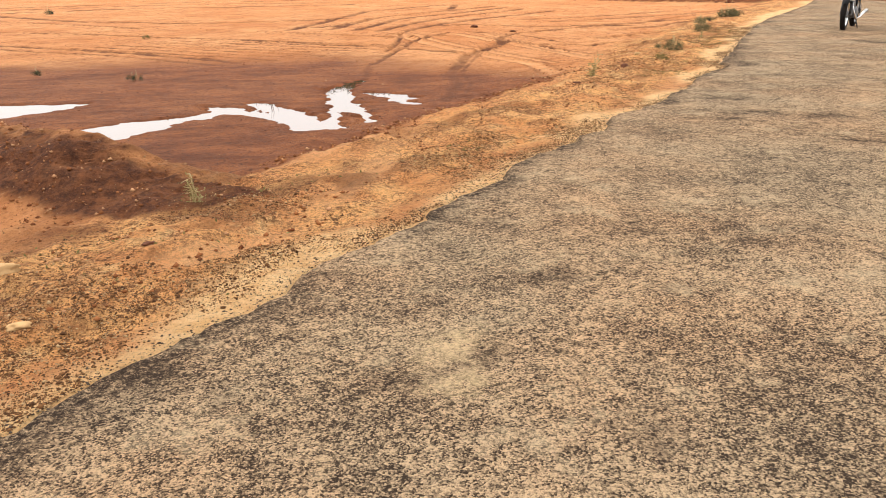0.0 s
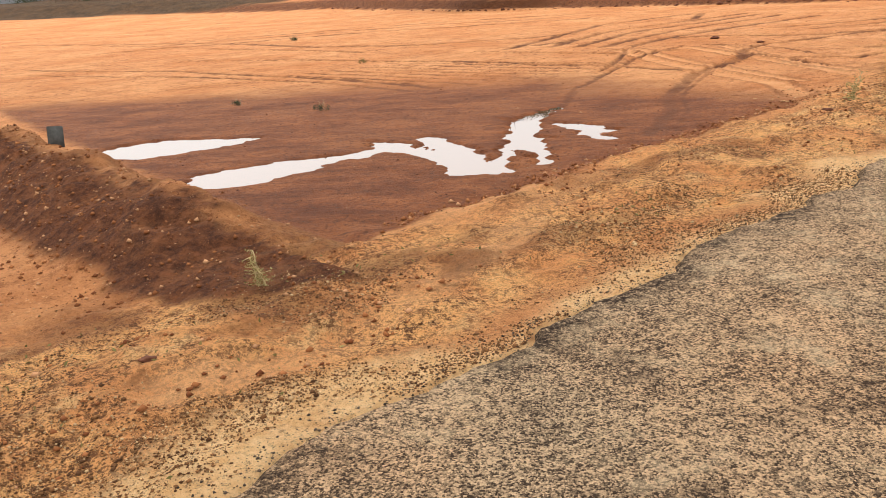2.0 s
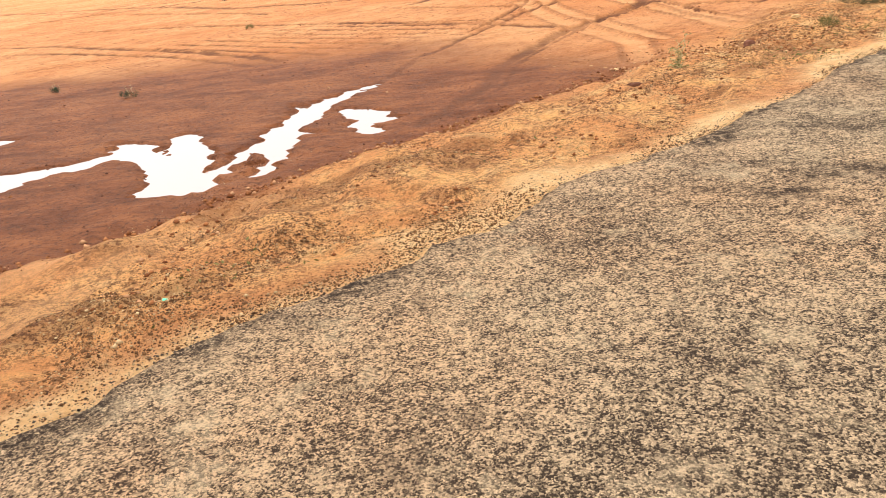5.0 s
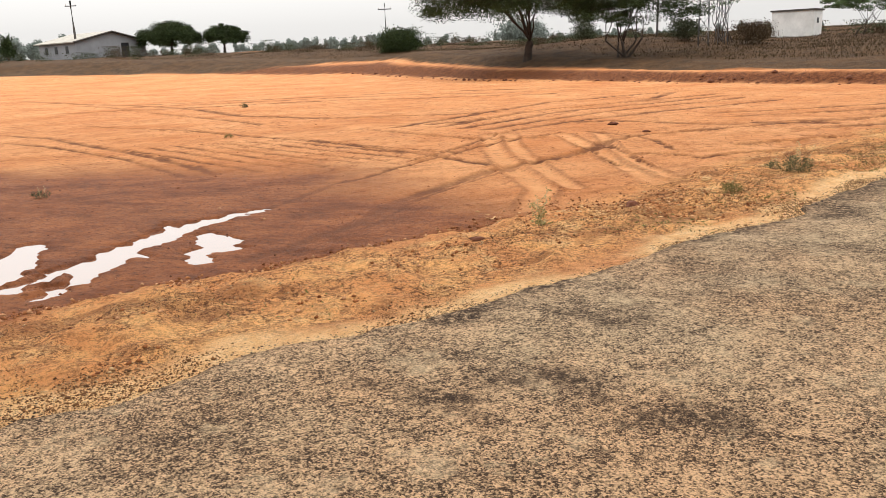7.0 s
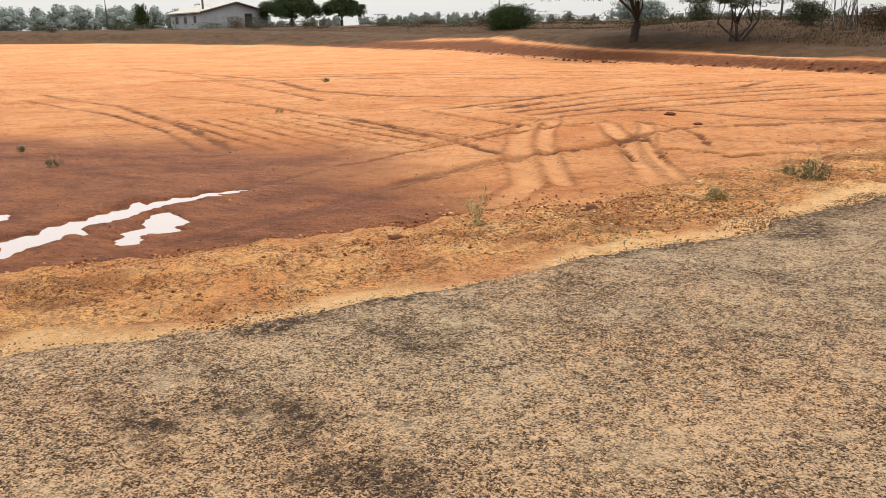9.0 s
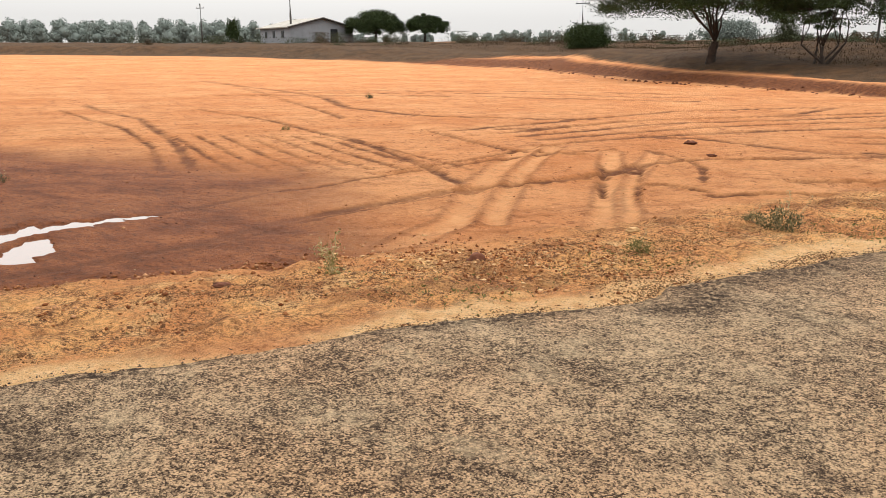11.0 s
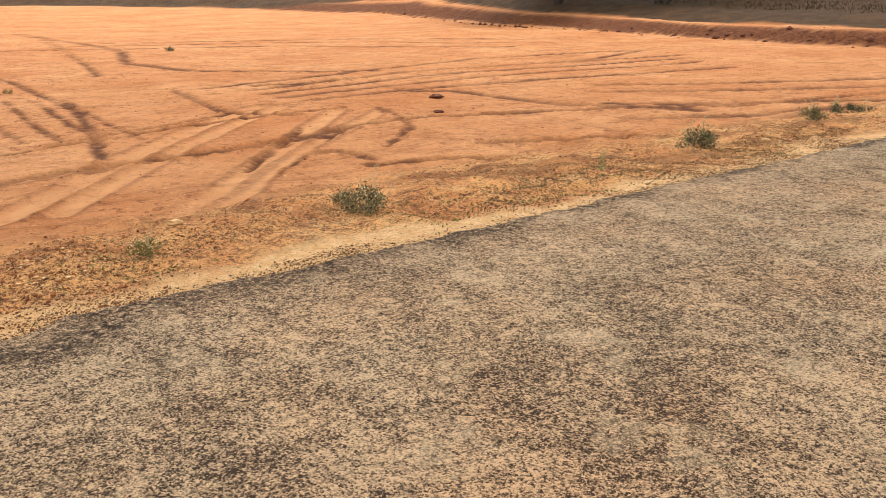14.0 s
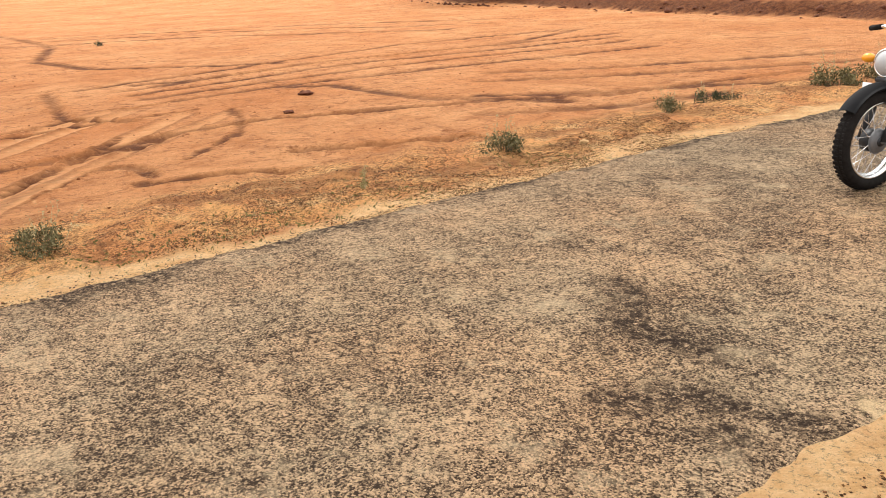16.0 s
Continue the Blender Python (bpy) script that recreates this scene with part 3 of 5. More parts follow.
# ---- building helpers ----
class Form:
    """Gathers vertices and faces for one mesh."""

    def __init__(self):
        self.v, self.f = [], []

    def add(self, verts, faces):
        k = len(self.v)
        self.v += [tuple(p) for p in verts]
        self.f += [tuple(i + k for i in face) for face in faces]
        return self

    def tube(self, points, radii, sides=7, cap=True):
        points = [Vector(p) for p in points]
        k = len(self.v)
        for i, p in enumerate(points):
            way = (points[min(i + 1, len(points) - 1)] - points[max(i - 1, 0)]).normalized()
            turn = way.to_track_quat("Z", "X").to_matrix()
            r = radii[i] if hasattr(radii, "__len__") else radii
            for j in range(sides):
                a = 2 * math.pi * j / sides
                self.v.append(tuple(p + turn @ Vector((r * math.cos(a), r * math.sin(a), 0))))
        for i in range(len(points) - 1):
            for j in range(sides):
                a, b = k + i * sides + j, k + i * sides + (j + 1) % sides
                self.f.append((a, b, b + sides, a + sides))
        if cap:
            self.f.append(tuple(range(k + sides - 1, k - 1, -1)))
            e = k + (len(points) - 1) * sides
            self.f.append(tuple(range(e, e + sides)))
        return self

    def box(self, lo, hi, chamfer=0.0):
        bm = bmesh.new()
        bmesh.ops.create_cube(bm, size=1)
        for w in bm.verts:
            w.co = Vector([(lo[i] + hi[i]) / 2 + w.co[i] * (hi[i] - lo[i]) for i in range(3)])
        if chamfer:
            bmesh.ops.bevel(bm, geom=bm.edges[:], offset=chamfer, segments=2, affect="EDGES")
        return self.take(bm)

    def ball(self, centre, size, detail=2, wobble=0.0, seed=0):
        bm = bmesh.new()
        bmesh.ops.create_icosphere(bm, subdivisions=detail, radius=1)
        for w in bm.verts:
            k = 1 + wobble * noise.noise(w.co * 1.7 + Vector((seed * 3.1, seed * 1.7, 0)))
            w.co = Vector([centre[i] + w.co[i] * size[i] * k for i in range(3)])
        return self.take(bm)

    def ring(self, centre, axis, profile, steps=40):
        """Turns a closed profile of (radius, along the axis) round the axis."""
        turn = Vector(axis).to_track_quat("Z", "X").to_matrix()
        k, n = len(self.v), len(profile)
        for i in range(steps):
            a = 2 * math.pi * i / steps
            for r, h in profile:
                self.v.append(tuple(Vector(centre) + turn @ Vector((r * math.cos(a), r * math.sin(a), h))))
        for i in range(steps):
            for j in range(n):
                a, b = k + i * n + j, k + i * n + (j + 1) % n
                c, e = k + (i + 1) % steps * n + j, k + (i + 1) % steps * n + (j + 1) % n
                self.f.append((a, c, e, b))
        return self

    def take(self, bm):
        bm.verts.index_update()
        k = len(self.v)
        self.v += [tuple(w.co) for w in bm.verts]
        self.f += [tuple(w.index + k for w in face.verts) for face in bm.faces]
        bm.free()
        return self

    def leaves(self, centres, size, rng, flat=0.4, long=1.8):
        """Small folded leaf blades round the given centres."""
        n = len(centres)
        centres = np.asarray(centres)
        a = rng.randn(n, 3) * (1, 1, flat)
        a /= np.linalg.norm(a, axis=1)[:, None] + 1e-9
        b = np.cross(a, rng.randn(n, 3))
        b /= np.linalg.norm(b, axis=1)[:, None] + 1e-9
        s = (size * rng.uniform(0.6, 1.4, n))[:, None]
        k = len(self.v)
        quad = np.stack([centres - a * s * long / 2, centres + b * s / 2, centres + a * s * long / 2, centres - b * s / 2], 1)
        self.v += [tuple(p) for p in quad.reshape(-1, 3)]
        self.f += [(k + 4 * i, k + 4 * i + 1, k + 4 * i + 2, k + 4 * i + 3) for i in range(n)]
        return self


def part(name, form, mat, parent=None, label="", smooth_faces=True):
    me = mesh_from(name, form.v, form.f, mat, not smooth_faces)
    ob = new(name, me)
    ob.parent = parent
    if label:
        tagged(ob, label)
    return ob


def thing(name, place, label, category, group="", turn=0.0):
    ob = new(name)
    ob.empty_display_size = 0.1
    ob.matrix_world = pose(*place, 0, 0, turn)
    return tagged(ob, label, category, group)


def ground_z(x, y):
    return float(terrain(np.array([float(x)]), np.array([float(y)]))[0][0])


# ---- more materials ----
def plain(name, colour, rough=0.6, metal=0.0, vary=0.25, scale=8.0, bump=0.0):
    m, *_ = material(name, rough)
    k = Nodes(m)
    k.out.inputs["Metallic"].default_value = metal
    dark = tuple(c * (1 - vary) for c in colour)
    lite = tuple(min(1, c * (1 + vary)) for c in colour)
    k.colour(k.mix(k.ramp(k.noise(scale, 6, 0.65), 0.3, 0.7), dark, lite))
    if bump:
        k.bump(k.noise(scale * 3, 6, 0.7), 0.6, bump)
    return m


def island(name, a, b, rough=0.7, c=None):
    """Colour that differs from piece to piece of one mesh."""
    m, *_ = material(name, rough)
    k = Nodes(m)
    geo = k.n.new("ShaderNodeNewGeometry")
    r = geo.outputs["Random Per Island"]
    k.out.inputs["Specular IOR Level"].default_value = 0.08
    mixed = k.mix(r, a, b)
    if c:
        mixed = k.mix(k.ramp(r, 0.8, 0.83), mixed, c)
    k.colour(k.mix(k.ramp(k.noise(3, 4), 0.35, 0.7, 0, 0.35), mixed, tuple(x * 0.5 for x in a)))
    return m


GREY_WEED = island("grey_green_weed", (0.075, 0.066, 0.03), (0.24, 0.205, 0.10), 0.8)
BARK = plain("dark_bark", (0.055, 0.042, 0.034), 0.9, vary=0.4, scale=12, bump=0.03)
TWIG = plain("dry_twig", (0.16, 0.12, 0.085), 0.9, vary=0.3, scale=20)
ACACIA_LEAF = island("acacia_leaf", (0.022, 0.034, 0.014), (0.06, 0.085, 0.028), 0.75)
LIGHT_LEAF = island("light_leaf", (0.05, 0.085, 0.03), (0.12, 0.17, 0.06), 0.75)
SHRUB_LEAF = island("shrub_leaf", (0.04, 0.048, 0.026), (0.085, 0.095, 0.05), 0.8)
DRY_LEAF = island("dry_leaf", (0.05, 0.034, 0.02), (0.115, 0.08, 0.046), 0.9)
# far foliage: distance haze is mixed into this base colour
HAZED_LEAF = island("haze_paled_leaf", (0.20, 0.235, 0.21), (0.245, 0.28, 0.255), 0.9)
WEED_LEAF = island("weed_leaf", (0.19, 0.16, 0.055), (0.38, 0.32, 0.13), 0.7)
PALE_LEAF = island("pale_dry_leaf", (0.42, 0.32, 0.15), (0.60, 0.48, 0.27), 0.8)
GRASS_BLADE = island("grass_blade", (0.12, 0.115, 0.035), (0.27, 0.21, 0.08), 0.8)
PEBBLE = island("pebble", (0.07, 0.033, 0.016), (0.30, 0.14, 0.055), 0.9, (0.50, 0.33, 0.17))
TAR_CRUMB = island("tar_crumb", (0.03, 0.022, 0.017), (0.14, 0.10, 0.07), 0.9)
FLAKE = island("pale_flake", (0.40, 0.19, 0.075), (0.72, 0.46, 0.23), 0.95)
CLOD = island("earth_clod", (0.13, 0.042, 0.017), (0.40, 0.16, 0.06), 0.95, (0.46, 0.24, 0.12))
STONE = plain("pale_stone", (0.46, 0.28, 0.13), 0.9, vary=0.25, scale=9, bump=0.01)
DARK_STONE = plain("dark_stone", (0.13, 0.05, 0.028), 0.9, vary=0.4, scale=14, bump=0.01)
PLASTER = plain("grey_plaster", (0.29, 0.30, 0.32), 0.9, vary=0.12, scale=0.8)
WHITEWASH = plain("stained_whitewash", (0.74, 0.73, 0.71), 0.9, vary=0.14, scale=1.4)
SHEET_ROOF = plain("weathered_sheet_roof", (0.36, 0.34, 0.30), 0.8, vary=0.2, scale=1.0)
DARK_TRIM = plain("dark_roof_edge", (0.09, 0.08, 0.075), 0.8)
DARK_GLASS = plain("dark_window", (0.03, 0.03, 0.035), 0.2)
CONCRETE = plain("grey_concrete_pole", (0.10, 0.095, 0.09), 0.9, scale=5)
STEEL = plain("dull_steel", (0.16, 0.16, 0.165), 0.6, 0.6)
RUBBER = plain("black_rubber", (0.014, 0.012, 0.011), 0.85, vary=0.35, scale=30, bump=0.002)
CHROME = plain("chrome", (0.72, 0.72, 0.72), 0.18, 1.0, vary=0.05)
BLACK_PAINT = plain("black_paint", (0.01, 0.01, 0.011), 0.72, vary=0.1)
BLACK_METAL = plain("black_metal", (0.03, 0.03, 0.032), 0.5, 0.4)
AMBER = plain("amber_lens", (0.85, 0.33, 0.02), 0.2, vary=0.05)
LAMP_GLASS = plain("clear_lens", (0.45, 0.45, 0.46), 0.08, vary=0.05)
WHITE_PLATE = plain("white_plate", (0.78, 0.77, 0.76), 0.5, vary=0.04)
BOARD_GREY = plain("grey_board", (0.075, 0.075, 0.07), 0.8, vary=0.3, scale=20)
GREEN_SCRAP = plain("green_scrap", (0.03, 0.42, 0.24), 0.6, vary=0.1)
PALE_SCRAP = plain("pale_scrap", (0.66, 0.52, 0.38), 0.8, vary=0.1)


# ---- trees ----
def limb(form, a, b, ra, rb, rng, sag=0.0, wander=0.08, steps=7, sides=6):
    a, b = Vector(a), Vector(b)
    span = (b - a).length
    pts, rad = [], []
    for i in range(steps + 1):
        s = i / steps
        p = a.lerp(b, s) + Vector((0, 0, sag * span * math.sin(math.pi * s)))
        if 0 < i < steps:
            p += Vector(rng.randn(3) * wander * span * 0.5)
        pts.append(p)
        rad.append(ra + (rb - ra) * s)
    form.tube(pts, rad, sides)
    return pts


def umbrella_tree(name, place, height, fork, spread, shift, label, group="", pads=120, leaf=0.14, per_pad=110, limbs=10, mat=None,
                  trunk_r=0.22, stems=1, seed=1, thick=0.28, twigs=0, droop=0.14, puff=0.2):
    """A flat-topped tree: steep forked limbs that carry many thin pads of small leaves."""
    rng = np.random.RandomState(seed)
    top = thing(name, place, label, "tree", group)
    wood, crown = Form(), Form()
    ends, forks = [], []
    for s in range(stems):
        lean = rng.randn(2) * (0.12 if stems == 1 else 0.45)
        f = Vector((lean[0], lean[1], fork * rng.uniform(0.8, 1.15)))
        base = Vector((0, 0, -0.2)) if stems == 1 else Vector((*(rng.randn(2) * 0.3), -0.2))
        limb(wood, base, f, trunk_r * (1.15 if stems == 1 else rng.uniform(0.3, 0.6)), trunk_r * (0.85 if stems == 1 else 0.25), rng, wander=0.025, sides=9)
        forks.append(f)
    for i in range(limbs):
        a = 2 * math.pi * (i + rng.uniform(-0.3, 0.3)) / limbs
        reach = rng.uniform(0.25, 0.7)
        e = Vector((shift[0] + spread[0] * reach * math.cos(a), shift[1] + spread[1] * reach * math.sin(a), height * rng.uniform(0.72, 0.9)))
        mid = forks[i % stems].lerp(e, 0.45) + Vector((0, 0, 0.04 * height))
        thin = rng.uniform(0.16, 0.32) if stems == 1 else 0.17
        pts = limb(wood, forks[i % stems], mid, trunk_r * thin, trunk_r * thin * 0.6, rng, wander=0.05, steps=4)
        pts += limb(wood, mid, e, trunk_r * thin * 0.6, trunk_r * 0.07, rng, wander=0.09, steps=5)[1:]
        ends += pts[3:]
        for k in range(3):
            q = pts[rng.randint(4, len(pts))]
            limb(wood, q, q + Vector((rng.randn() * 0.5, rng.randn() * 0.5, rng.uniform(0.3, 0.9))) * height * 0.16, trunk_r * 0.12, trunk_r * 0.03, rng, wander=0.12, steps=4, sides=4)
    for i in range(pads):
        a, r = rng.uniform(0, 2 * math.pi), math.sqrt(rng.uniform(0, 1))
        edge = 1 + 0.2 * math.sin(3 * a + seed) + 0.1 * math.sin(5 * a + 2 * seed)
        c = Vector((shift[0] + spread[0] * r * edge * math.cos(a), shift[1] + spread[1] * r * edge * math.sin(a), 0))
        c.z = height * (1 - droop * r * r) - rng.uniform(0, 1) ** 1.5 * height * thick * (1 - 0.5 * r)
        size = rng.uniform(0.45, 1.0) * min(spread) * 0.25
        pt = np.clip(rng.randn(per_pad, 3), -1.5, 1.5) * (size * 0.6, size * 0.6, size * puff) + np.array(c)
        crown.leaves(pt, leaf, rng)
        near = min(ends, key=lambda q: (q - c).length)
        limb(wood, near, c, 0.022, 0.006, rng, wander=0.1, steps=3, sides=4)
    for i in range(twigs):
        a, r = rng.uniform(0, 2 * math.pi), rng.uniform(0, 0.5)
        p = Vector((shift[0] + spread[0] * r * math.cos(a), shift[1] + spread[1] * r * math.sin(a), height * 0.9))
        limb(wood, p, p + Vector((rng.randn() * 0.2, 0, rng.uniform(0.6, 1.6))), 0.03, 0.012, rng, steps=3, sides=4)
    part("trunk", wood, BARK, top)
    part("crown", crown, mat or ACACIA_LEAF, top)
    return top


def shrub(name, place, size, label, group, mat, count, leaf, seed, stems=9, category="bush", flat=1.0):
    """A bush: thin stems from one root and uneven clumps of small leaves with gaps."""
    rng = np.random.RandomState(seed)
    top = thing(name, place, label, category, group)
    wood, foliage = Form(), Form()
    clumps = max(6, count // 26)
    tips = []
    for i in range(clumps):
        a, r, h = rng.uniform(0, 6.283), math.sqrt(rng.uniform(0.02, 1)), rng.uniform(0.2, 1)
        wide = math.sin(min(1, h * 1.25 + 0.15) * 2.3) * 0.95
        tips.append(Vector((size[0] / 2 * r * wide * math.cos(a), size[1] / 2 * r * wide * math.sin(a), size[2] * h * rng.uniform(0.8, 1.08))))
    for i in range(stems):
        limb(wood, (rng.randn() * 0.03 * size[0], rng.randn() * 0.03 * size[0], -0.03), tips[i % clumps], 0.012 * size[2] + 0.002, 0.004 * size[2] + 0.0008, rng, wander=0.1, steps=4, sides=4)
    pts = np.concatenate([rng.randn(max(1, count // clumps), 3) * (0.11 * size[0], 0.11 * size[1], 0.08 * size[2]) + np.array(t) for t in tips])
    pts[:, 2] = np.maximum(pts[:, 2], 0.02 * size[2])
    foliage.leaves(pts, leaf, rng, flat, 2.2)
    part("stem", wood, TWIG, top)
    part("foliage", foliage, mat, top)
    return top


def build_trees():
    umbrella_tree("acacia_tree", (-0.5, 56.0, ground_z(-0.5, 56.0)), 6.1, 1.35, (5.3, 4.4), (-0.9, 0), "large dark acacia with a flat spreading crown on rough land",
                  pads=420, per_pad=250, leaf=0.06, limbs=11, trunk_r=0.26, seed=3, twigs=5, thick=0.52, droop=0.3, puff=0.26)
    umbrella_tree("acacia_tree", (5.35, 54.5, ground_z(5.35, 54.5)), 5.6, 1.0, (3.7, 3.2), (0.3, 0), "dark many-stemmed acacia beside the large acacia",
                  pads=300, per_pad=210, leaf=0.055, limbs=14, trunk_r=0.2, stems=6, seed=8, thick=0.75, twigs=6, droop=0.25)
    far = "umbrella trees by the house"
    umbrella_tree("umbrella_tree", (-48.6, 96.2, ground_z(-48.6, 96.2)), 4.0, 1.3, (3.3, 3.0), (0, 0), "broad dark umbrella-crowned tree beside the house", far,
                  pads=240, per_pad=130, leaf=0.11, limbs=9, trunk_r=0.2, seed=5, thick=0.58, droop=0.4, puff=0.38)
    umbrella_tree("umbrella_tree", (-43.0, 99.0, ground_z(-43, 99)), 3.5, 1.4, (2.4, 2.2), (0, 0), "smaller dark umbrella-crowned tree beside the house", far,
                  pads=190, per_pad=120, leaf=0.1, limbs=8, trunk_r=0.18, seed=6, thick=0.52, droop=0.38, puff=0.38)
    umbrella_tree("umbrella_tree", (21.9, 68.3, ground_z(21.9, 68.3)), 3.0, 0.9, (2.7, 2.2), (0.3, 0), "small bright green flat-crowned tree beside the white shed",
                  pads=60, per_pad=120, leaf=0.07, limbs=9, trunk_r=0.1, stems=3, seed=7, mat=LIGHT_LEAF, thick=0.5)
    umbrella_tree("thin_tree", (11.6, 60.5, ground_z(11.6, 60.5)), 4.4, 1.1, (1.9, 1.7), (0.3, 0), "thin feathery tree with bare upright stems",
                  pads=46, per_pad=70, leaf=0.06, limbs=10, trunk_r=0.12, stems=6, seed=9, mat=LIGHT_LEAF, thick=0.75, twigs=12)
    shrub("bush", (-13.8, 75.0, ground_z(-13.8, 75) - 0.25), (3.6, 3.2, 2.1), "dense dark green bush on rough land", "", ACACIA_LEAF, 14000, 0.08, 11, 14)
    shrub("bush", (-5.6, 96, ground_z(-5.6, 96)), (5.6, 4.0, 2.0), "distant green bush coloured pale for haze", "", HAZED_LEAF, 6000, 0.12, 12, 10)
    shrub("bush", (13.0, 58.0, ground_z(13, 58)), (2.6, 2.2, 1.3), "brown dry bush beneath the thin tree", "", DRY_LEAF, 4500, 0.05, 13, 12)
    shrub("bush", (24.0, 56.0, ground_z(24, 56)), (4.4, 2.4, 0.9), "low brown thorny bush on rough land", "", DRY_LEAF, 5000, 0.05, 14, 12)
    shrub("bush", (9.2, 60.0, ground_z(9.2, 60)), (2.2, 2.0, 1.3), "low dark bush beneath the acacias", "", SHRUB_LEAF, 3500, 0.055, 15, 12)
    shrub("bush", (2.6, 66.0, ground_z(2.6, 66)), (1.8, 1.8, 1.6), "small dark bush behind the acacias", "", SHRUB_LEAF, 3000, 0.06, 16, 10)
    shrub("bush", (-65.0, 88.0, ground_z(-65, 88)), (1.6, 1.6, 2.6), "slim dark green bush by the field's far side", "", ACACIA_LEAF, 2500, 0.1, 17, 8)


def build_scrub():
    """Hedges of scrub beyond the bank, far woods and dry grass: too many to count."""
    rng = np.random.RandomState(21)
    near, dry, pale = Form(), Form(), Form()
    for i in range(210):
        s = rng.uniform(0, 1)
        a = radians(-62 + 82 * s)
        d = rng.uniform(76, 104) if s < 0.62 else rng.uniform(62, 92)
        x, y = 7 + d * math.sin(a), 7 + d * math.cos(a)
        if bank_distance(np.array([x]), np.array([y]))[0] < 9 or abs(x - 18.4) < 3 and y < 76:
            continue
        h = rng.uniform(0.5, 1.5) * (1.0 if s < 0.6 else 0.55)
        w = rng.uniform(0.5, 1.6)
        zz = ground_z(x, y)
        form, k = (near, 330) if rng.rand() < 0.6 else (dry, 280)
        form.leaves(np.minimum(np.abs(rng.randn(k, 3)), 1.7) * (0, 0, h * 0.5) + rng.randn(k, 3) * (w * 0.5, w * 0.5, 0) + (x, y, zz), 0.075, rng, 1.0)
    # far woods: slim trunks, drooping tufted crowns, all in the haze-paled colour
    for i in range(420):
        a = radians(rng.uniform(-72, 12))
        d = rng.uniform(190, 330)
        x, y = 7 + d * math.sin(a), 7 + d * math.cos(a)
        share = 1.0 if a < radians(-36) else (0.62 if a < radians(-12) else 0.42)
        if a > radians(-36) and rng.rand() < 0.5:
            continue
        h = rng.uniform(4.2, 8.2) * share * (d / 260)
        zz = ground_z(x, y)
        pale.tube([(x, y, zz), (x + 0.2, y, zz + h * 0.9)], [0.16, 0.1], 4)
        wide = 1.3 * share + 0.4
        for c in range(3):
            at, size = np.array((x + rng.randn() * 0.5 * wide, y + rng.randn() * 0.5, zz + h * (0.3 + 0.2 * c))), np.array((wide * (1.1 - 0.28 * c), wide, h * 0.24))
            pale.ball(at, size * 0.8, 1, 0.5, i * 3 + c)
            shell = rng.randn(120, 3)
            shell *= rng.uniform(0.8, 1.15, (120, 1)) / np.linalg.norm(shell, axis=1)[:, None]
            pale.leaves(at + shell * size, 0.3, rng, 0.8)
    tagged(part("scrub", near, SHRUB_LEAF), "ragged green scrub along the field's far side", "scrub", kind="stuff")
    tagged(part("dry_scrub", dry, DRY_LEAF), "dry brown scrub on rough land", "scrub", kind="stuff")
    tagged(part("far_woods", pale, HAZED_LEAF), "far woods behind the field, coloured pale for haze", "woods", kind="stuff")
    grass = Form()
    n = 70000
    s = rng.uniform(0, 1, n)
    a, d = np.radians(-50 + 72 * s), rng.uniform(36, 88, n)
    x, y = 7 + d * np.sin(a), 7 + d * np.cos(a)
    keep = bank_distance(x, y) > 6.5 + rng.rand(n) * 2
    x, y = x[keep], y[keep]
    z = terrain(x, y)[0]
    grass.leaves(np.stack([x, y, z + 0.05], 1), 0.032, rng, 2.5, 6.0)
    tagged(part("dry_grass", grass, DRY_LEAF), "dry brown grass on rough land behind the bank", "grass", kind="stuff")


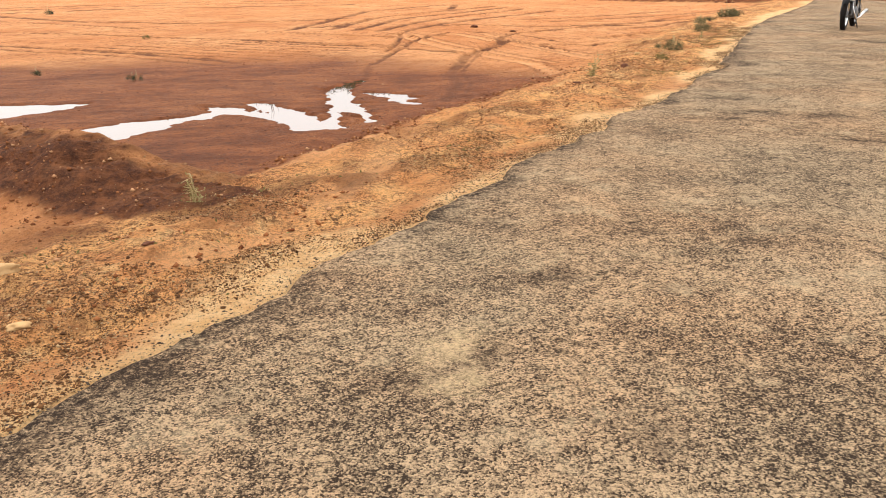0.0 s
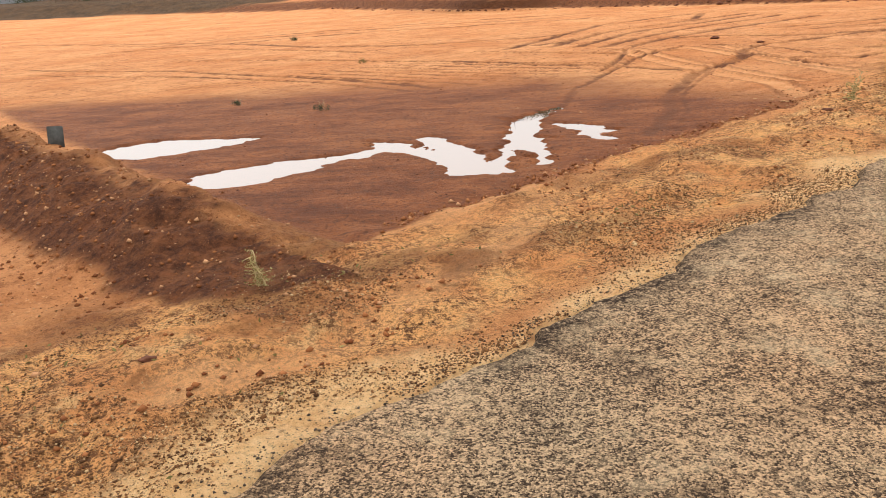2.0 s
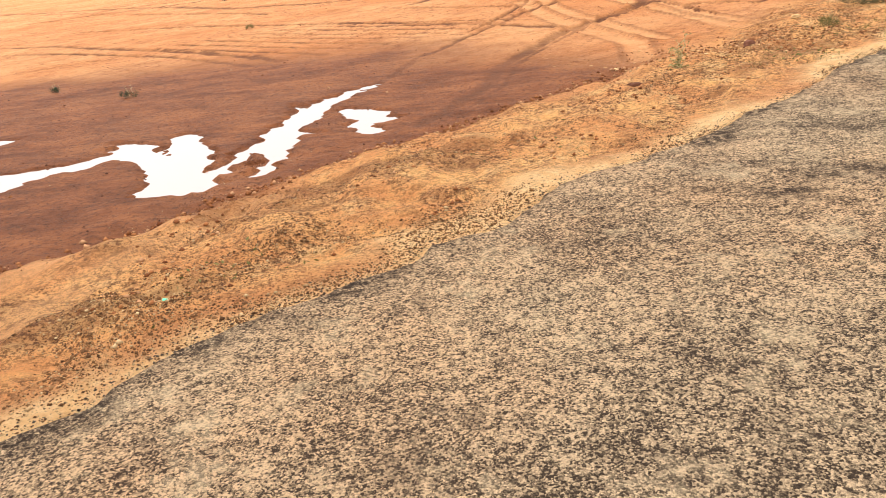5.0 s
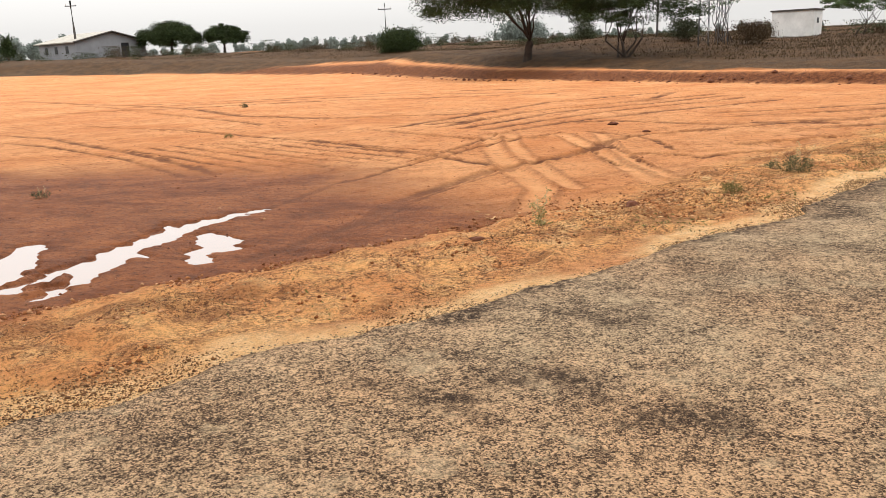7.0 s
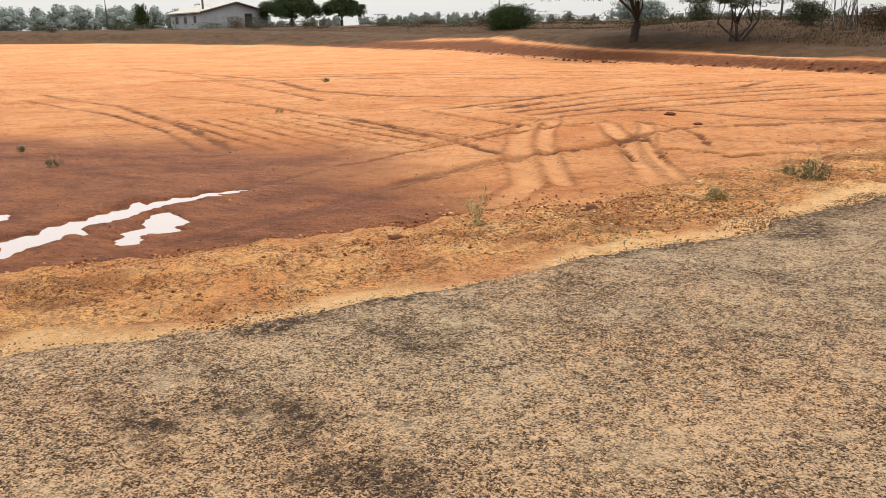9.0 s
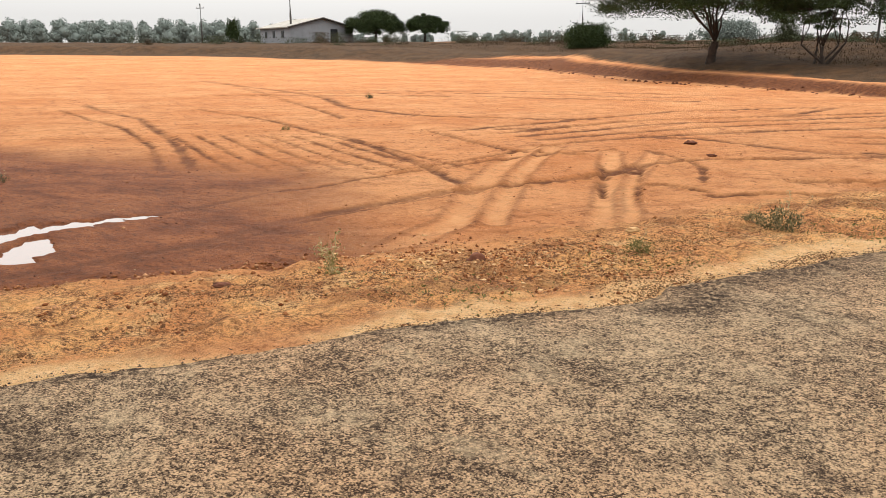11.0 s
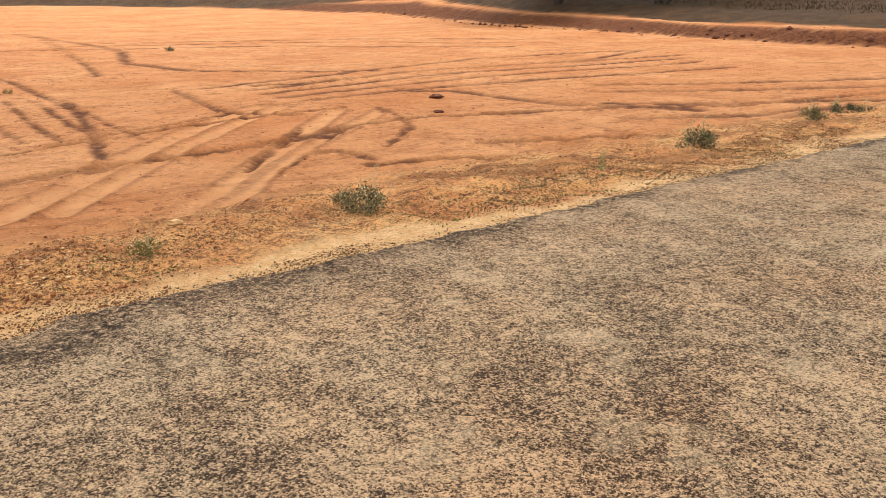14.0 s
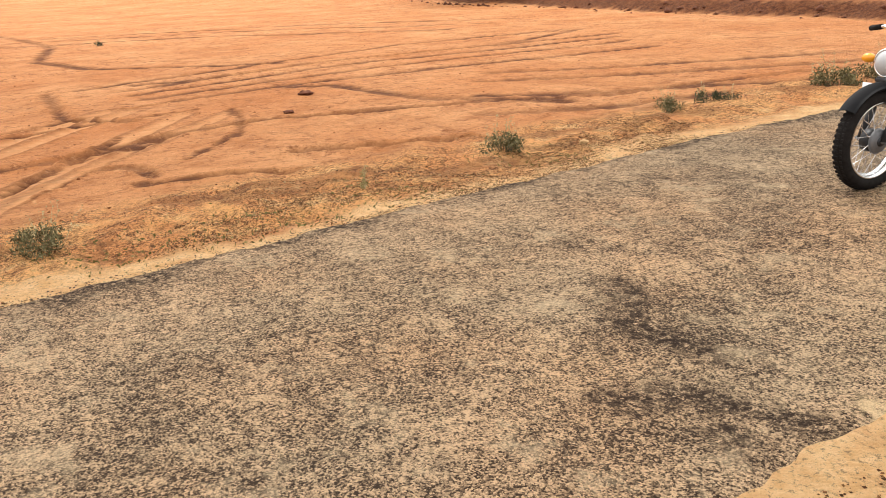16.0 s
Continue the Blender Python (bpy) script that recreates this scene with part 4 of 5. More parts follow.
# ---- buildings ----
def build_house():
    x, y = -58.7, 95.0
    z = ground_z(x, y)
    h = thing("house", (x, y, z - 0.1), "low grey plastered house with a pitched sheet roof", "house", turn=62)
    L, W, E, R = 4.8, 4.4, 2.0, 3.1          # half length, half width, eaves, ridge
    walls = Form()
    t = 0.2
    gable = [(-W, 0), (W, 0), (W, E), (0, R), (-W, E)]
    for yy in (-L, L - t):
        walls.add([(a, yy, b) for a, b in gable] + [(a, yy + t, b) for a, b in gable], [(0, 1, 2, 3, 4), (9, 8, 7, 6, 5)] + [(i, i + 5, (i + 1) % 5 + 5, (i + 1) % 5) for i in range(5)])
    walls.box((-W, -L + t, 0), (-W + t, L - t, E))
    walls.box((W - t, -L + t, 0), (W, L - t, E))
    part("wall", walls, PLASTER, h, smooth_faces=False)
    for side in (-1, 1):
        roof = Form()
        o, th = 0.45, 0.12
        a, b = (0, R + 0.03), (side * (W + o), E - o * (R - E) / W + 0.03)
        roof.add([(a[0], -L - o, a[1]), (b[0], -L - o, b[1]), (b[0], L + o, b[1]), (a[0], L + o, a[1]),
                  (a[0], -L - o, a[1] + th), (b[0], -L - o, b[1] + th), (b[0], L + o, b[1] + th), (a[0], L + o, a[1] + th)],
                 [(0, 1, 2, 3), (7, 6, 5, 4), (0, 4, 5, 1), (1, 5, 6, 2), (2, 6, 7, 3), (3, 7, 4, 0)])
        slope = part("roof", roof, SHEET_ROOF, h, smooth_faces=False)
        edge = Form().tube([(a[0], -L - o - 0.03, a[1] + 0.05), (b[0], -L - o - 0.03, b[1] + 0.05)], 0.09, 4)
        part("roof_edge", edge, DARK_TRIM, slope, "dark roof edge", False)
    for yy in (-2.6, 0.2, 2.8):
        w = part("window", Form().box((-W - 0.04, yy - 0.35, 0.75), (-W + 0.1, yy + 0.35, 1.6), 0.01), DARK_GLASS, h, "dark window opening", False)
        part("lintel", Form().box((-W - 0.06, yy - 0.45, 1.6), (-W + 0.06, yy + 0.45, 1.7)), PLASTER, w, smooth_faces=False)
        part("window_sill", Form().box((-W - 0.08, yy - 0.45, 0.66), (-W + 0.06, yy + 0.45, 0.75)), PLASTER, w, smooth_faces=False)
    part("door", Form().box((1.2, -L - 0.04, 0), (2.2, -L + 0.08, 1.85), 0.02), DARK_GLASS, h, "dark doorway", False)


def build_shed():
    x, y = 18.6, 74.0
    z = ground_z(x, y)
    s = thing("shed", (x, y, z - 0.1), "white stained flat-roofed shed beside a small tree", "shed", turn=-28)
    wide, deep, high = 1.55, 1.1, 1.95
    part("wall", Form().box((-wide, -deep, 0), (wide, -deep + 0.15, high)).box((-wide, deep - 0.15, 0), (wide, deep, high))
         .box((-wide, -deep + 0.15, 0), (-wide + 0.15, deep - 0.15, high)).box((wide - 0.15, -deep + 0.15, 0), (wide, deep - 0.15, high)), WHITEWASH, s, smooth_faces=False)
    part("roof", Form().box((-wide - 0.12, -deep - 0.12, high), (wide + 0.12, deep + 0.12, high + 0.12), 0.02), DARK_TRIM, s, "dark flat roof slab", False)
    part("window", Form().box((wide - 0.02, -0.25, 1.0), (wide + 0.03, 0.2, 1.4)), DARK_GLASS, s, "small dark opening", False)


def build_poles():
    def pole(place, height, label, arms=True, r=0.11):
        p = thing("utility_pole", place, label, "pole", "power line poles")
        part("shaft", Form().tube([(0, 0, -0.3), (0.03, 0, height * 0.5), (0, 0, height)], [r, r * 0.92, r * 0.8], 8), CONCRETE, p)
        if arms:
            arm = part("crossarm", Form().box((-0.75, -0.05, height - 0.65), (0.75, 0.05, height - 0.55), 0.01), STEEL, p)
            for a in (-0.65, 0, 0.65):
                part("insulator", Form().tube([(a, 0, height - 0.55), (a, 0, height - 0.35)], [0.05, 0.035], 6), WHITE_PLATE, arm)
    pole((-58.0, 91.0, ground_z(-58, 91)), 6.7, "tall dark utility pole in front of the house", True, 0.14)
    pole((-78.0, 96.0, ground_z(-78, 96)), 5.6, "thin utility pole by the field's far side", True, 0.11)
    pole((-20.0, 92.0, ground_z(-20, 92)), 4.6, "thin grey utility pole behind the dense bush", True, 0.07)
    pole((7.9, 70.0, ground_z(7.9, 70)), 7.4, "slender utility pole behind the many-stemmed acacia", False, 0.08)
    for i, (x, y, h) in enumerate(((10.1, 57.0, 5.2), (11.2, 57.6, 4.6))):
        tower = thing("lattice_tower", (x, y, ground_z(x, y)), "slim dark steel lattice tower on rough land", "tower", "lattice towers", 10 * i)
        w = 0.3
        for sx, sy in ((-w, -w), (w, -w), (w, w), (-w, w)):
            part("leg", Form().tube([(sx, sy, -0.2), (sx * 0.7, sy * 0.7, h)], 0.024, 4), STEEL, tower)
        steps = 6
        for j in range(steps):
            a, b = h * j / steps, h * (j + 1) / steps
            for sx, sy, ex, ey in ((-w, -w, w, -w), (w, -w, w, w), (w, w, -w, w), (-w, w, -w, -w)):
                part("brace", Form().tube([(sx, sy, a + 0.05), (ex * 0.9, ey * 0.9, b)], 0.011, 4), STEEL, tower)
        part("crossarm", Form().box((-1.0, -0.04, h - 0.5), (1.0, 0.04, h - 0.42)).box((-0.7, -0.04, h - 1.3), (0.7, 0.04, h - 1.22)), STEEL, tower)


# ---- the motorbike ----
def build_motorbike():
    away = Vector((0.70, 0.714, 0)).normalized()          # from front wheel to rear wheel
    turn = math.degrees(math.atan2(-away.y, -away.x))
    bike = thing("motorbike", (12.19, 16.84, 0.0), "black motorbike with chrome forks and amber indicators on the tar", "motorbike", turn=turn)
    R = 0.325

    def wheel(x, name, width):
        w = new(name)
        w.parent, w.location = bike, (x, 0, R + 0.012)
        tyre = []
        for i in range(14):
            a = 2 * math.pi * i / 14
            tyre.append((R - 0.052 + 0.052 * math.cos(a), width * math.sin(a) * (1 if math.cos(a) > -0.3 else 0.75)))
        part("tyre", Form().ring((0, 0, 0), (0, 1, 0), tyre, 64), RUBBER, w)
        tread = Form()
        for i in range(56):
            a = 2 * math.pi * i / 56
            for s in (-1, 0, 1):
                c = Vector((math.cos(a + 0.02 * s) * (R - 0.001 - 0.006 * abs(s)), s * width * 0.5, math.sin(a + 0.02 * s) * (R - 0.001 - 0.006 * abs(s))))
                along = Vector((-math.sin(a), 0, math.cos(a))) * 0.011
                over = Vector((0, width * 0.2, 0))
                out = Vector((math.cos(a), 0, math.sin(a))) * 0.005
                tread.add([c - along - over, c + along - over, c + along + over, c - along + over, c - along * 0.8 - over * 0.8 + out, c + along * 0.8 - over * 0.8 + out, c + along * 0.8 + over * 0.8 + out, c - along * 0.8 + over * 0.8 + out],
                          [(4, 5, 6, 7), (0, 1, 5, 4), (1, 2, 6, 5), (2, 3, 7, 6), (3, 0, 4, 7)])
        part("tread", tread, RUBBER, w, smooth_faces=False)
        part("rim", Form().ring((0, 0, 0), (0, 1, 0), [(R - 0.09, -0.035), (R - 0.07, -0.042), (R - 0.085, -0.02), (R - 0.1, 0), (R - 0.085, 0.02), (R - 0.07, 0.042), (R - 0.09, 0.035), (R - 0.108, 0)], 56), CHROME, w, "chrome rim")
        part("hub", Form().tube([(0, -0.07, 0), (0, -0.045, 0), (0, -0.04, 0), (0, 0.04, 0), (0, 0.045, 0), (0, 0.07, 0)], [0.03, 0.035, 0.075, 0.075, 0.035, 0.03], 24), BLACK_METAL, w)
        part("brake_drum", Form().tube([(0, 0.035, 0), (0, 0.06, 0)], [0.085, 0.07], 24), STEEL, w)
        for i in range(36):
            a = 2 * math.pi * i / 36
            b = a + (0.42 if i % 2 else -0.42)
            side = 0.04 if i % 4 < 2 else -0.04
            part("spoke", Form().tube([(0.07 * math.cos(b), side, 0.07 * math.sin(b)), ((R - 0.1) * math.cos(a), 0, (R - 0.1) * math.sin(a))], 0.0022, 4, False), CHROME, w)

    wheel(0, "front_wheel", 0.052)
    wheel(-1.3, "rear_wheel", 0.056)

    def mudguard(x, a0, a1, rad, width, name):
        f = Form()
        n, m = 22, 9
        for i in range(n):
            a = radians(a0 + (a1 - a0) * i / (n - 1))
            for shell in (0, 0.005):
                for j in range(m):
                    s = -1 + 2 * j / (m - 1)
                    r = rad + shell - 0.03 * s * s
                    f.v.append((x + r * math.cos(a), s * width, R + 0.012 + r * math.sin(a)))
        for i in range(n - 1):
            for j in range(m - 1):
                a, b = i * 2 * m + j, (i + 1) * 2 * m + j
                f.f += [(a + 1, b + 1, b, a), (a + m, b + m, b + m + 1, a + m + 1)]
            for j in (0, m - 1):
                a, b = i * 2 * m + j, (i + 1) * 2 * m + j
                f.f.append((a, b, b + m, a + m))
        part(name, f, BLACK_PAINT, bike)

    mudguard(0, 38, 168, R + 0.045, 0.062, "front_mudguard")
    mudguard(-1.3, 20, 190, R + 0.06, 0.075, "rear_mudguard")
    for s in (-1, 1):
        leg = part("fork_leg", Form().tube([(0.0, s * 0.085, R + 0.01), (-0.1, s * 0.085, R + 0.27)], 0.026, 14), BLACK_METAL, bike)
        part("stanchion", Form().tube([(-0.1, s * 0.085, R + 0.27), (-0.24, s * 0.085, R + 0.63)], 0.017, 12), CHROME, leg, "chrome fork tube")
        lamp = part("indicator_stalk", Form().tube([(-0.16, s * 0.07, R + 0.5), (-0.15, s * 0.17, R + 0.51)], 0.009, 8), BLACK_METAL, bike)
        part("indicator", Form().ball((-0.13, s * 0.2, R + 0.512), (0.035, 0.05, 0.032), 2), AMBER, lamp, "amber indicator lens")
    part("axle", Form().tube([(0, -0.12, R + 0.012), (0, 0.12, R + 0.012)], 0.012, 10), STEEL, bike)
    part("lower_yoke", Form().box((-0.2, -0.12, R + 0.36), (-0.1, 0.12, R + 0.4), 0.01), BLACK_METAL, bike)
    part("upper_yoke", Form().box((-0.29, -0.12, R + 0.6), (-0.18, 0.12, R + 0.64), 0.01), BLACK_METAL, bike)
    head = part("headlight", Form().ball((-0.1, 0, R + 0.5), (0.1, 0.095, 0.095), 3), BLACK_PAINT, bike)
    part("headlight_lens", Form().ball((-0.055, 0, R + 0.5), (0.065, 0.082, 0.082), 3), LAMP_GLASS, head, "clear headlight lens")
    part("headlight_rim", Form().ring((-0.045, 0, R + 0.5), (1, 0, 0), [(0.078, -0.01), (0.092, -0.012), (0.092, 0.008), (0.08, 0.012)], 32), CHROME, head, "chrome headlight rim")
    plate = part("number_plate", Form().box((-0.03, -0.14, R + 0.29), (-0.022, 0.14, R + 0.37), 0.002), WHITE_PLATE, bike, "white front plate with dark bars")
    for a in (-0.1, -0.04, 0.03, 0.09):
        part("plate_bar", Form().box((-0.0215, a - 0.018, R + 0.31), (-0.0195, a + 0.018, R + 0.35)), BLACK_METAL, plate)
    part("handlebar", Form().tube([(-0.34, -0.36, R + 0.68), (-0.28, -0.22, R + 0.7), (-0.24, -0.08, R + 0.65), (-0.24, 0.08, R + 0.65), (-0.28, 0.22, R + 0.7), (-0.34, 0.36, R + 0.68)], 0.012, 10), CHROME, bike)
    for s in (-1, 1):
        part("grip", Form().tube([(-0.3, s * 0.26, R + 0.695), (-0.345, s * 0.375, R + 0.678)], 0.018, 10), RUBBER, bike)
    part("fuel_tank", Form().ball((-0.52, 0, R + 0.5), (0.26, 0.145, 0.12), 3), BLACK_PAINT, bike)
    part("seat", Form().box((-1.28, -0.13, R + 0.4), (-0.7, 0.13, R + 0.5), 0.045), RUBBER, bike)
    part("frame", Form().tube([(-0.27, 0, R + 0.55), (-0.42, 0, R + 0.3), (-0.5, 0, 0.24), (-0.85, 0, 0.22), (-0.95, 0, R + 0.2), (-1.35, 0, R + 0.42)], 0.02, 8).tube([(-0.27, 0, R + 0.55), (-0.8, 0, R + 0.38), (-1.35, 0, R + 0.4)], 0.018, 8), BLACK_METAL, bike)
    part("engine", Form().box((-0.86, -0.13, 0.24), (-0.46, 0.13, 0.46), 0.03).tube([(-0.6, 0, 0.44), (-0.52, 0, 0.68)], [0.1, 0.09], 16), STEEL, bike)
    part("exhaust", Form().tube([(-0.46, 0.06, 0.56), (-0.36, 0.1, 0.4), (-0.5, 0.15, 0.22), (-0.9, 0.17, 0.24), (-1.0, 0.18, 0.28), (-1.6, 0.2, 0.34)], [0.018, 0.018, 0.018, 0.02, 0.042, 0.045], 12), CHROME, bike)
    part("swing_arm", Form().tube([(-0.86, -0.08, 0.3), (-1.3, -0.08, R)], 0.018, 8).tube([(-0.86, 0.08, 0.3), (-1.3, 0.08, R)], 0.018, 8), BLACK_METAL, bike)
    for s in (-1, 1):
        part("shock_absorber", Form().tube([(-1.25, s * 0.11, R + 0.05), (-1.1, s * 0.11, R + 0.38)], 0.025, 10), CHROME, bike)
    tail = part("tail_light", Form().box((-1.5, -0.06, R + 0.36), (-1.44, 0.06, R + 0.43), 0.015), AMBER, bike)
    part("stand", Form().tube([(-0.78, -0.1, 0.24), (-0.82, -0.17, 0.015)], 0.011, 8).tube([(-0.78, 0.1, 0.24), (-0.82, 0.17, 0.015)], 0.011, 8), BLACK_METAL, bike)


# ---- plants on the verge ----
def tuft(place, size, seed, label, mat=None, category="weed", blades=70):
    """A low bushy weed: a dense uneven cushion of small leaves, thin stems and some taller dry stalks."""
    rng = np.random.RandomState(seed)
    top = thing("weed", place, label, category, "weeds on the verge")
    green, stem, dry = Form(), Form(), Form()
    for i in range(max(9, blades // 7)):
        a, r = rng.uniform(0, 6.283), 0.8 * size * math.sqrt(rng.uniform(0, 1))
        h = size * rng.uniform(0.3, 0.85) * (1.05 - 0.5 * r / size)
        tip = Vector((r * math.cos(a), r * math.sin(a) * 0.8, h))
        limb(stem, (0.2 * tip.x, 0.2 * tip.y, -0.02), tip, 0.011 * size, 0.004 * size, rng, wander=0.1, steps=4, sides=4)
        n = 70
        pts = np.clip(rng.randn(n, 3), -1.7, 1.7) * (0.14 * size, 0.14 * size, 0.15 * size) + np.array(tip) * (1, 1, 0.75)
        pts[:, 2] = np.maximum(pts[:, 2], 0.01)
        green.leaves(pts, size * 0.045, rng, 1.2, 2.4)
    for i in range(max(3, blades // 16)):
        a, r = rng.uniform(0, 6.283), 0.5 * size * rng.rand()
        base = Vector((r * math.cos(a), r * math.sin(a), -0.01))
        tip = base + Vector((rng.randn() * 0.25, rng.randn() * 0.25, rng.uniform(0.8, 1.45))) * size
        pts = limb(dry, base, tip, 0.011 * size, 0.005 * size, rng, wander=0.06, steps=5, sides=4)
        for p in pts[2:]:
            dry.leaves(np.array(p) + rng.randn(5, 3) * 0.045 * size, size * 0.035, rng, 1.0, 2.6)
    part("foliage", green, mat or GREY_WEED, top)
    part("stem", stem, TWIG, top)
    part("stalk", dry, PALE_LEAF, top, "pale dry stalks")


def sapling(place, height, seed, label):
    """A slim upright weed with a bare stem, side twigs and small leaves."""
    rng = np.random.RandomState(seed)
    top = thing("weed", place, label, "weed", "weeds on the verge")
    wood, leaf = Form(), Form()
    for k in range(3):
        lean = rng.randn(2) * 0.13 * height
        pts = limb(wood, (0.015 * k, 0, -0.02), (lean[0], lean[1], height * (1 - 0.2 * k)), 0.008, 0.003, rng, wander=0.06, steps=7, sides=5)
        for p in pts[2:]:
            for j in range(3):
                e = p + Vector(rng.randn(3) * (0.1, 0.1, 0.06)) * height * 1.0
                limb(wood, p, e, 0.0025, 0.001, rng, steps=2, sides=4)
                leaf.leaves(np.array(e) + rng.randn(5, 3) * 0.035 * height, 0.03 * height, rng, 1.0, 2.2)
    low = rng.randn(60, 3) * (0.16 * height, 0.16 * height, 0.02) + (0, 0, 0.05 * height)
    leaf.leaves(low, 0.045 * height, rng, 0.5, 2.2)
    part("stem", wood, PALE_LEAF, top)
    part("foliage", leaf, WEED_LEAF, top)


def build_weeds():
    def at(x, y):
        return (x, y, ground_z(x, y))
    sapling(at(4.65, 11.8), 0.31, 1, "slim pale green weed standing by the damp mud")
    sapling(at(-0.2, 6.42), 0.2, 2, "slim grey-green weed on the heaped earth")
    sapling(at(8.67, 16.42), 0.18, 3, "slim dry weed on the verge")
    tuft(at(7.24, 14.68), 0.22, 4, "bushy grey-green weed on the verge", blades=110)
    tuft(at(7.05, 14.76), 0.14, 5, "grey-green weed beside a bushy weed", blades=60)
    tuft(at(9.39, 17.8), 0.24, 6, "bushy green weed on the verge", blades=120)
    tuft(at(10.59, 20.15), 0.22, 7, "bushy grey-green weed on the verge", blades=110)
    tuft(at(10.97, 20.75), 0.2, 8, "small dark weed on the verge", SHRUB_LEAF)
    tuft(at(11.18, 20.7), 0.16, 9, "small dark weed on the verge", SHRUB_LEAF)
    tuft(at(12.39, 22.0), 0.34, 10, "large bushy green weed by the road", blades=150)
    tuft(at(12.9, 22.6), 0.3, 11, "bushy green weed by the road", blades=90)
    tuft(at(6.39, 13.32), 0.15, 12, "low green weed on the verge", GRASS_BLADE)
    tuft(at(-3.42, 14.66), 0.12, 13, "dark weed in the damp mud", SHRUB_LEAF, blades=40)
    tuft(at(-1.82, 13.71), 0.13, 14, "dark low weed in the damp mud", SHRUB_LEAF, blades=50)
    tuft(at(-7.5, 31.0), 0.2, 15, "dark green weed alone in the field", SHRUB_LEAF, blades=90)
    tuft(at(-2.7, 20.5), 0.12, 16, "low green weed in the field", GRASS_BLADE)
    rng = np.random.RandomState(30)
    grass = Form()
    for cx, cy, w, n in ((8.22, 15.11, 0.4, 240), (5.59, 11.68, 0.3, 200), (6.5, 13.1, 0.25, 200), (8.5, 15.6, 0.3, 240), (7.7, 14.6, 0.3, 200), (1.9, 7.6, 0.25, 40),
                         (9.0, 16.2, 0.4, 260), (9.9, 17.6, 0.4, 200), (-0.5, 5.5, 0.5, 60), (3.5, 9.4, 0.5, 50), (6.1, 12.5, 0.4, 70), (0.5, 6.9, 0.4, 50)):
        x, y = cx + rng.randn(n) * w, cy + rng.randn(n) * w * 0.6
        u, v = road_uv(x, y)
        keep = v < left_edge(u) - 0.1
        x, y = x[keep], y[keep]
        z = terrain(x, y)[0]
        grass.leaves(np.stack([x, y, z + 0.006], 1), 0.010, rng, 0.9, 2.8)
    tagged(part("verge_grass", grass, GRASS_BLADE), "sparse low green grass on the sandy verge", "grass", kind="stuff")


# ---- stones and litter ----
def pebbles(name, x, y, size, mat, rng, label, category="gravel", sink=0.25, flat=1.0):
    n = len(x)
    z = terrain(x, y)[0] if name != "road_grit" else np.full(n, 0.006)
    base = np.array([(1, 0, 0), (0, 1, 0), (-1, 0, 0), (0, -1, 0), (0.2, 0.1, 0.75), (0, 0, -0.6)])
    faces = [(0, 1, 4), (1, 2, 4), (2, 3, 4), (3, 0, 4), (1, 0, 5), (2, 1, 5), (3, 2, 5), (0, 3, 5)]
    a = rng.uniform(0, 6.283, n)
    shape = base[None] * rng.uniform(0.55, 1.35, (n, 6, 1)) * size[:, None, None]
    px = shape[:, :, 0] * np.cos(a)[:, None] - shape[:, :, 1] * np.sin(a)[:, None] + x[:, None]
    py = shape[:, :, 0] * np.sin(a)[:, None] + shape[:, :, 1] * np.cos(a)[:, None] + y[:, None]
    pz = shape[:, :, 2] * flat + z[:, None] + (size * (0.4 - sink))[:, None]
    v = np.stack([px, py, pz], 2).reshape(-1, 3)
    f = (np.array(faces)[None] + 6 * np.arange(n)[:, None, None]).reshape(-1, 3)
    me = mesh_from(name, v, f, mat, True)
    tagged(new(name, me), label, category, kind="stuff")


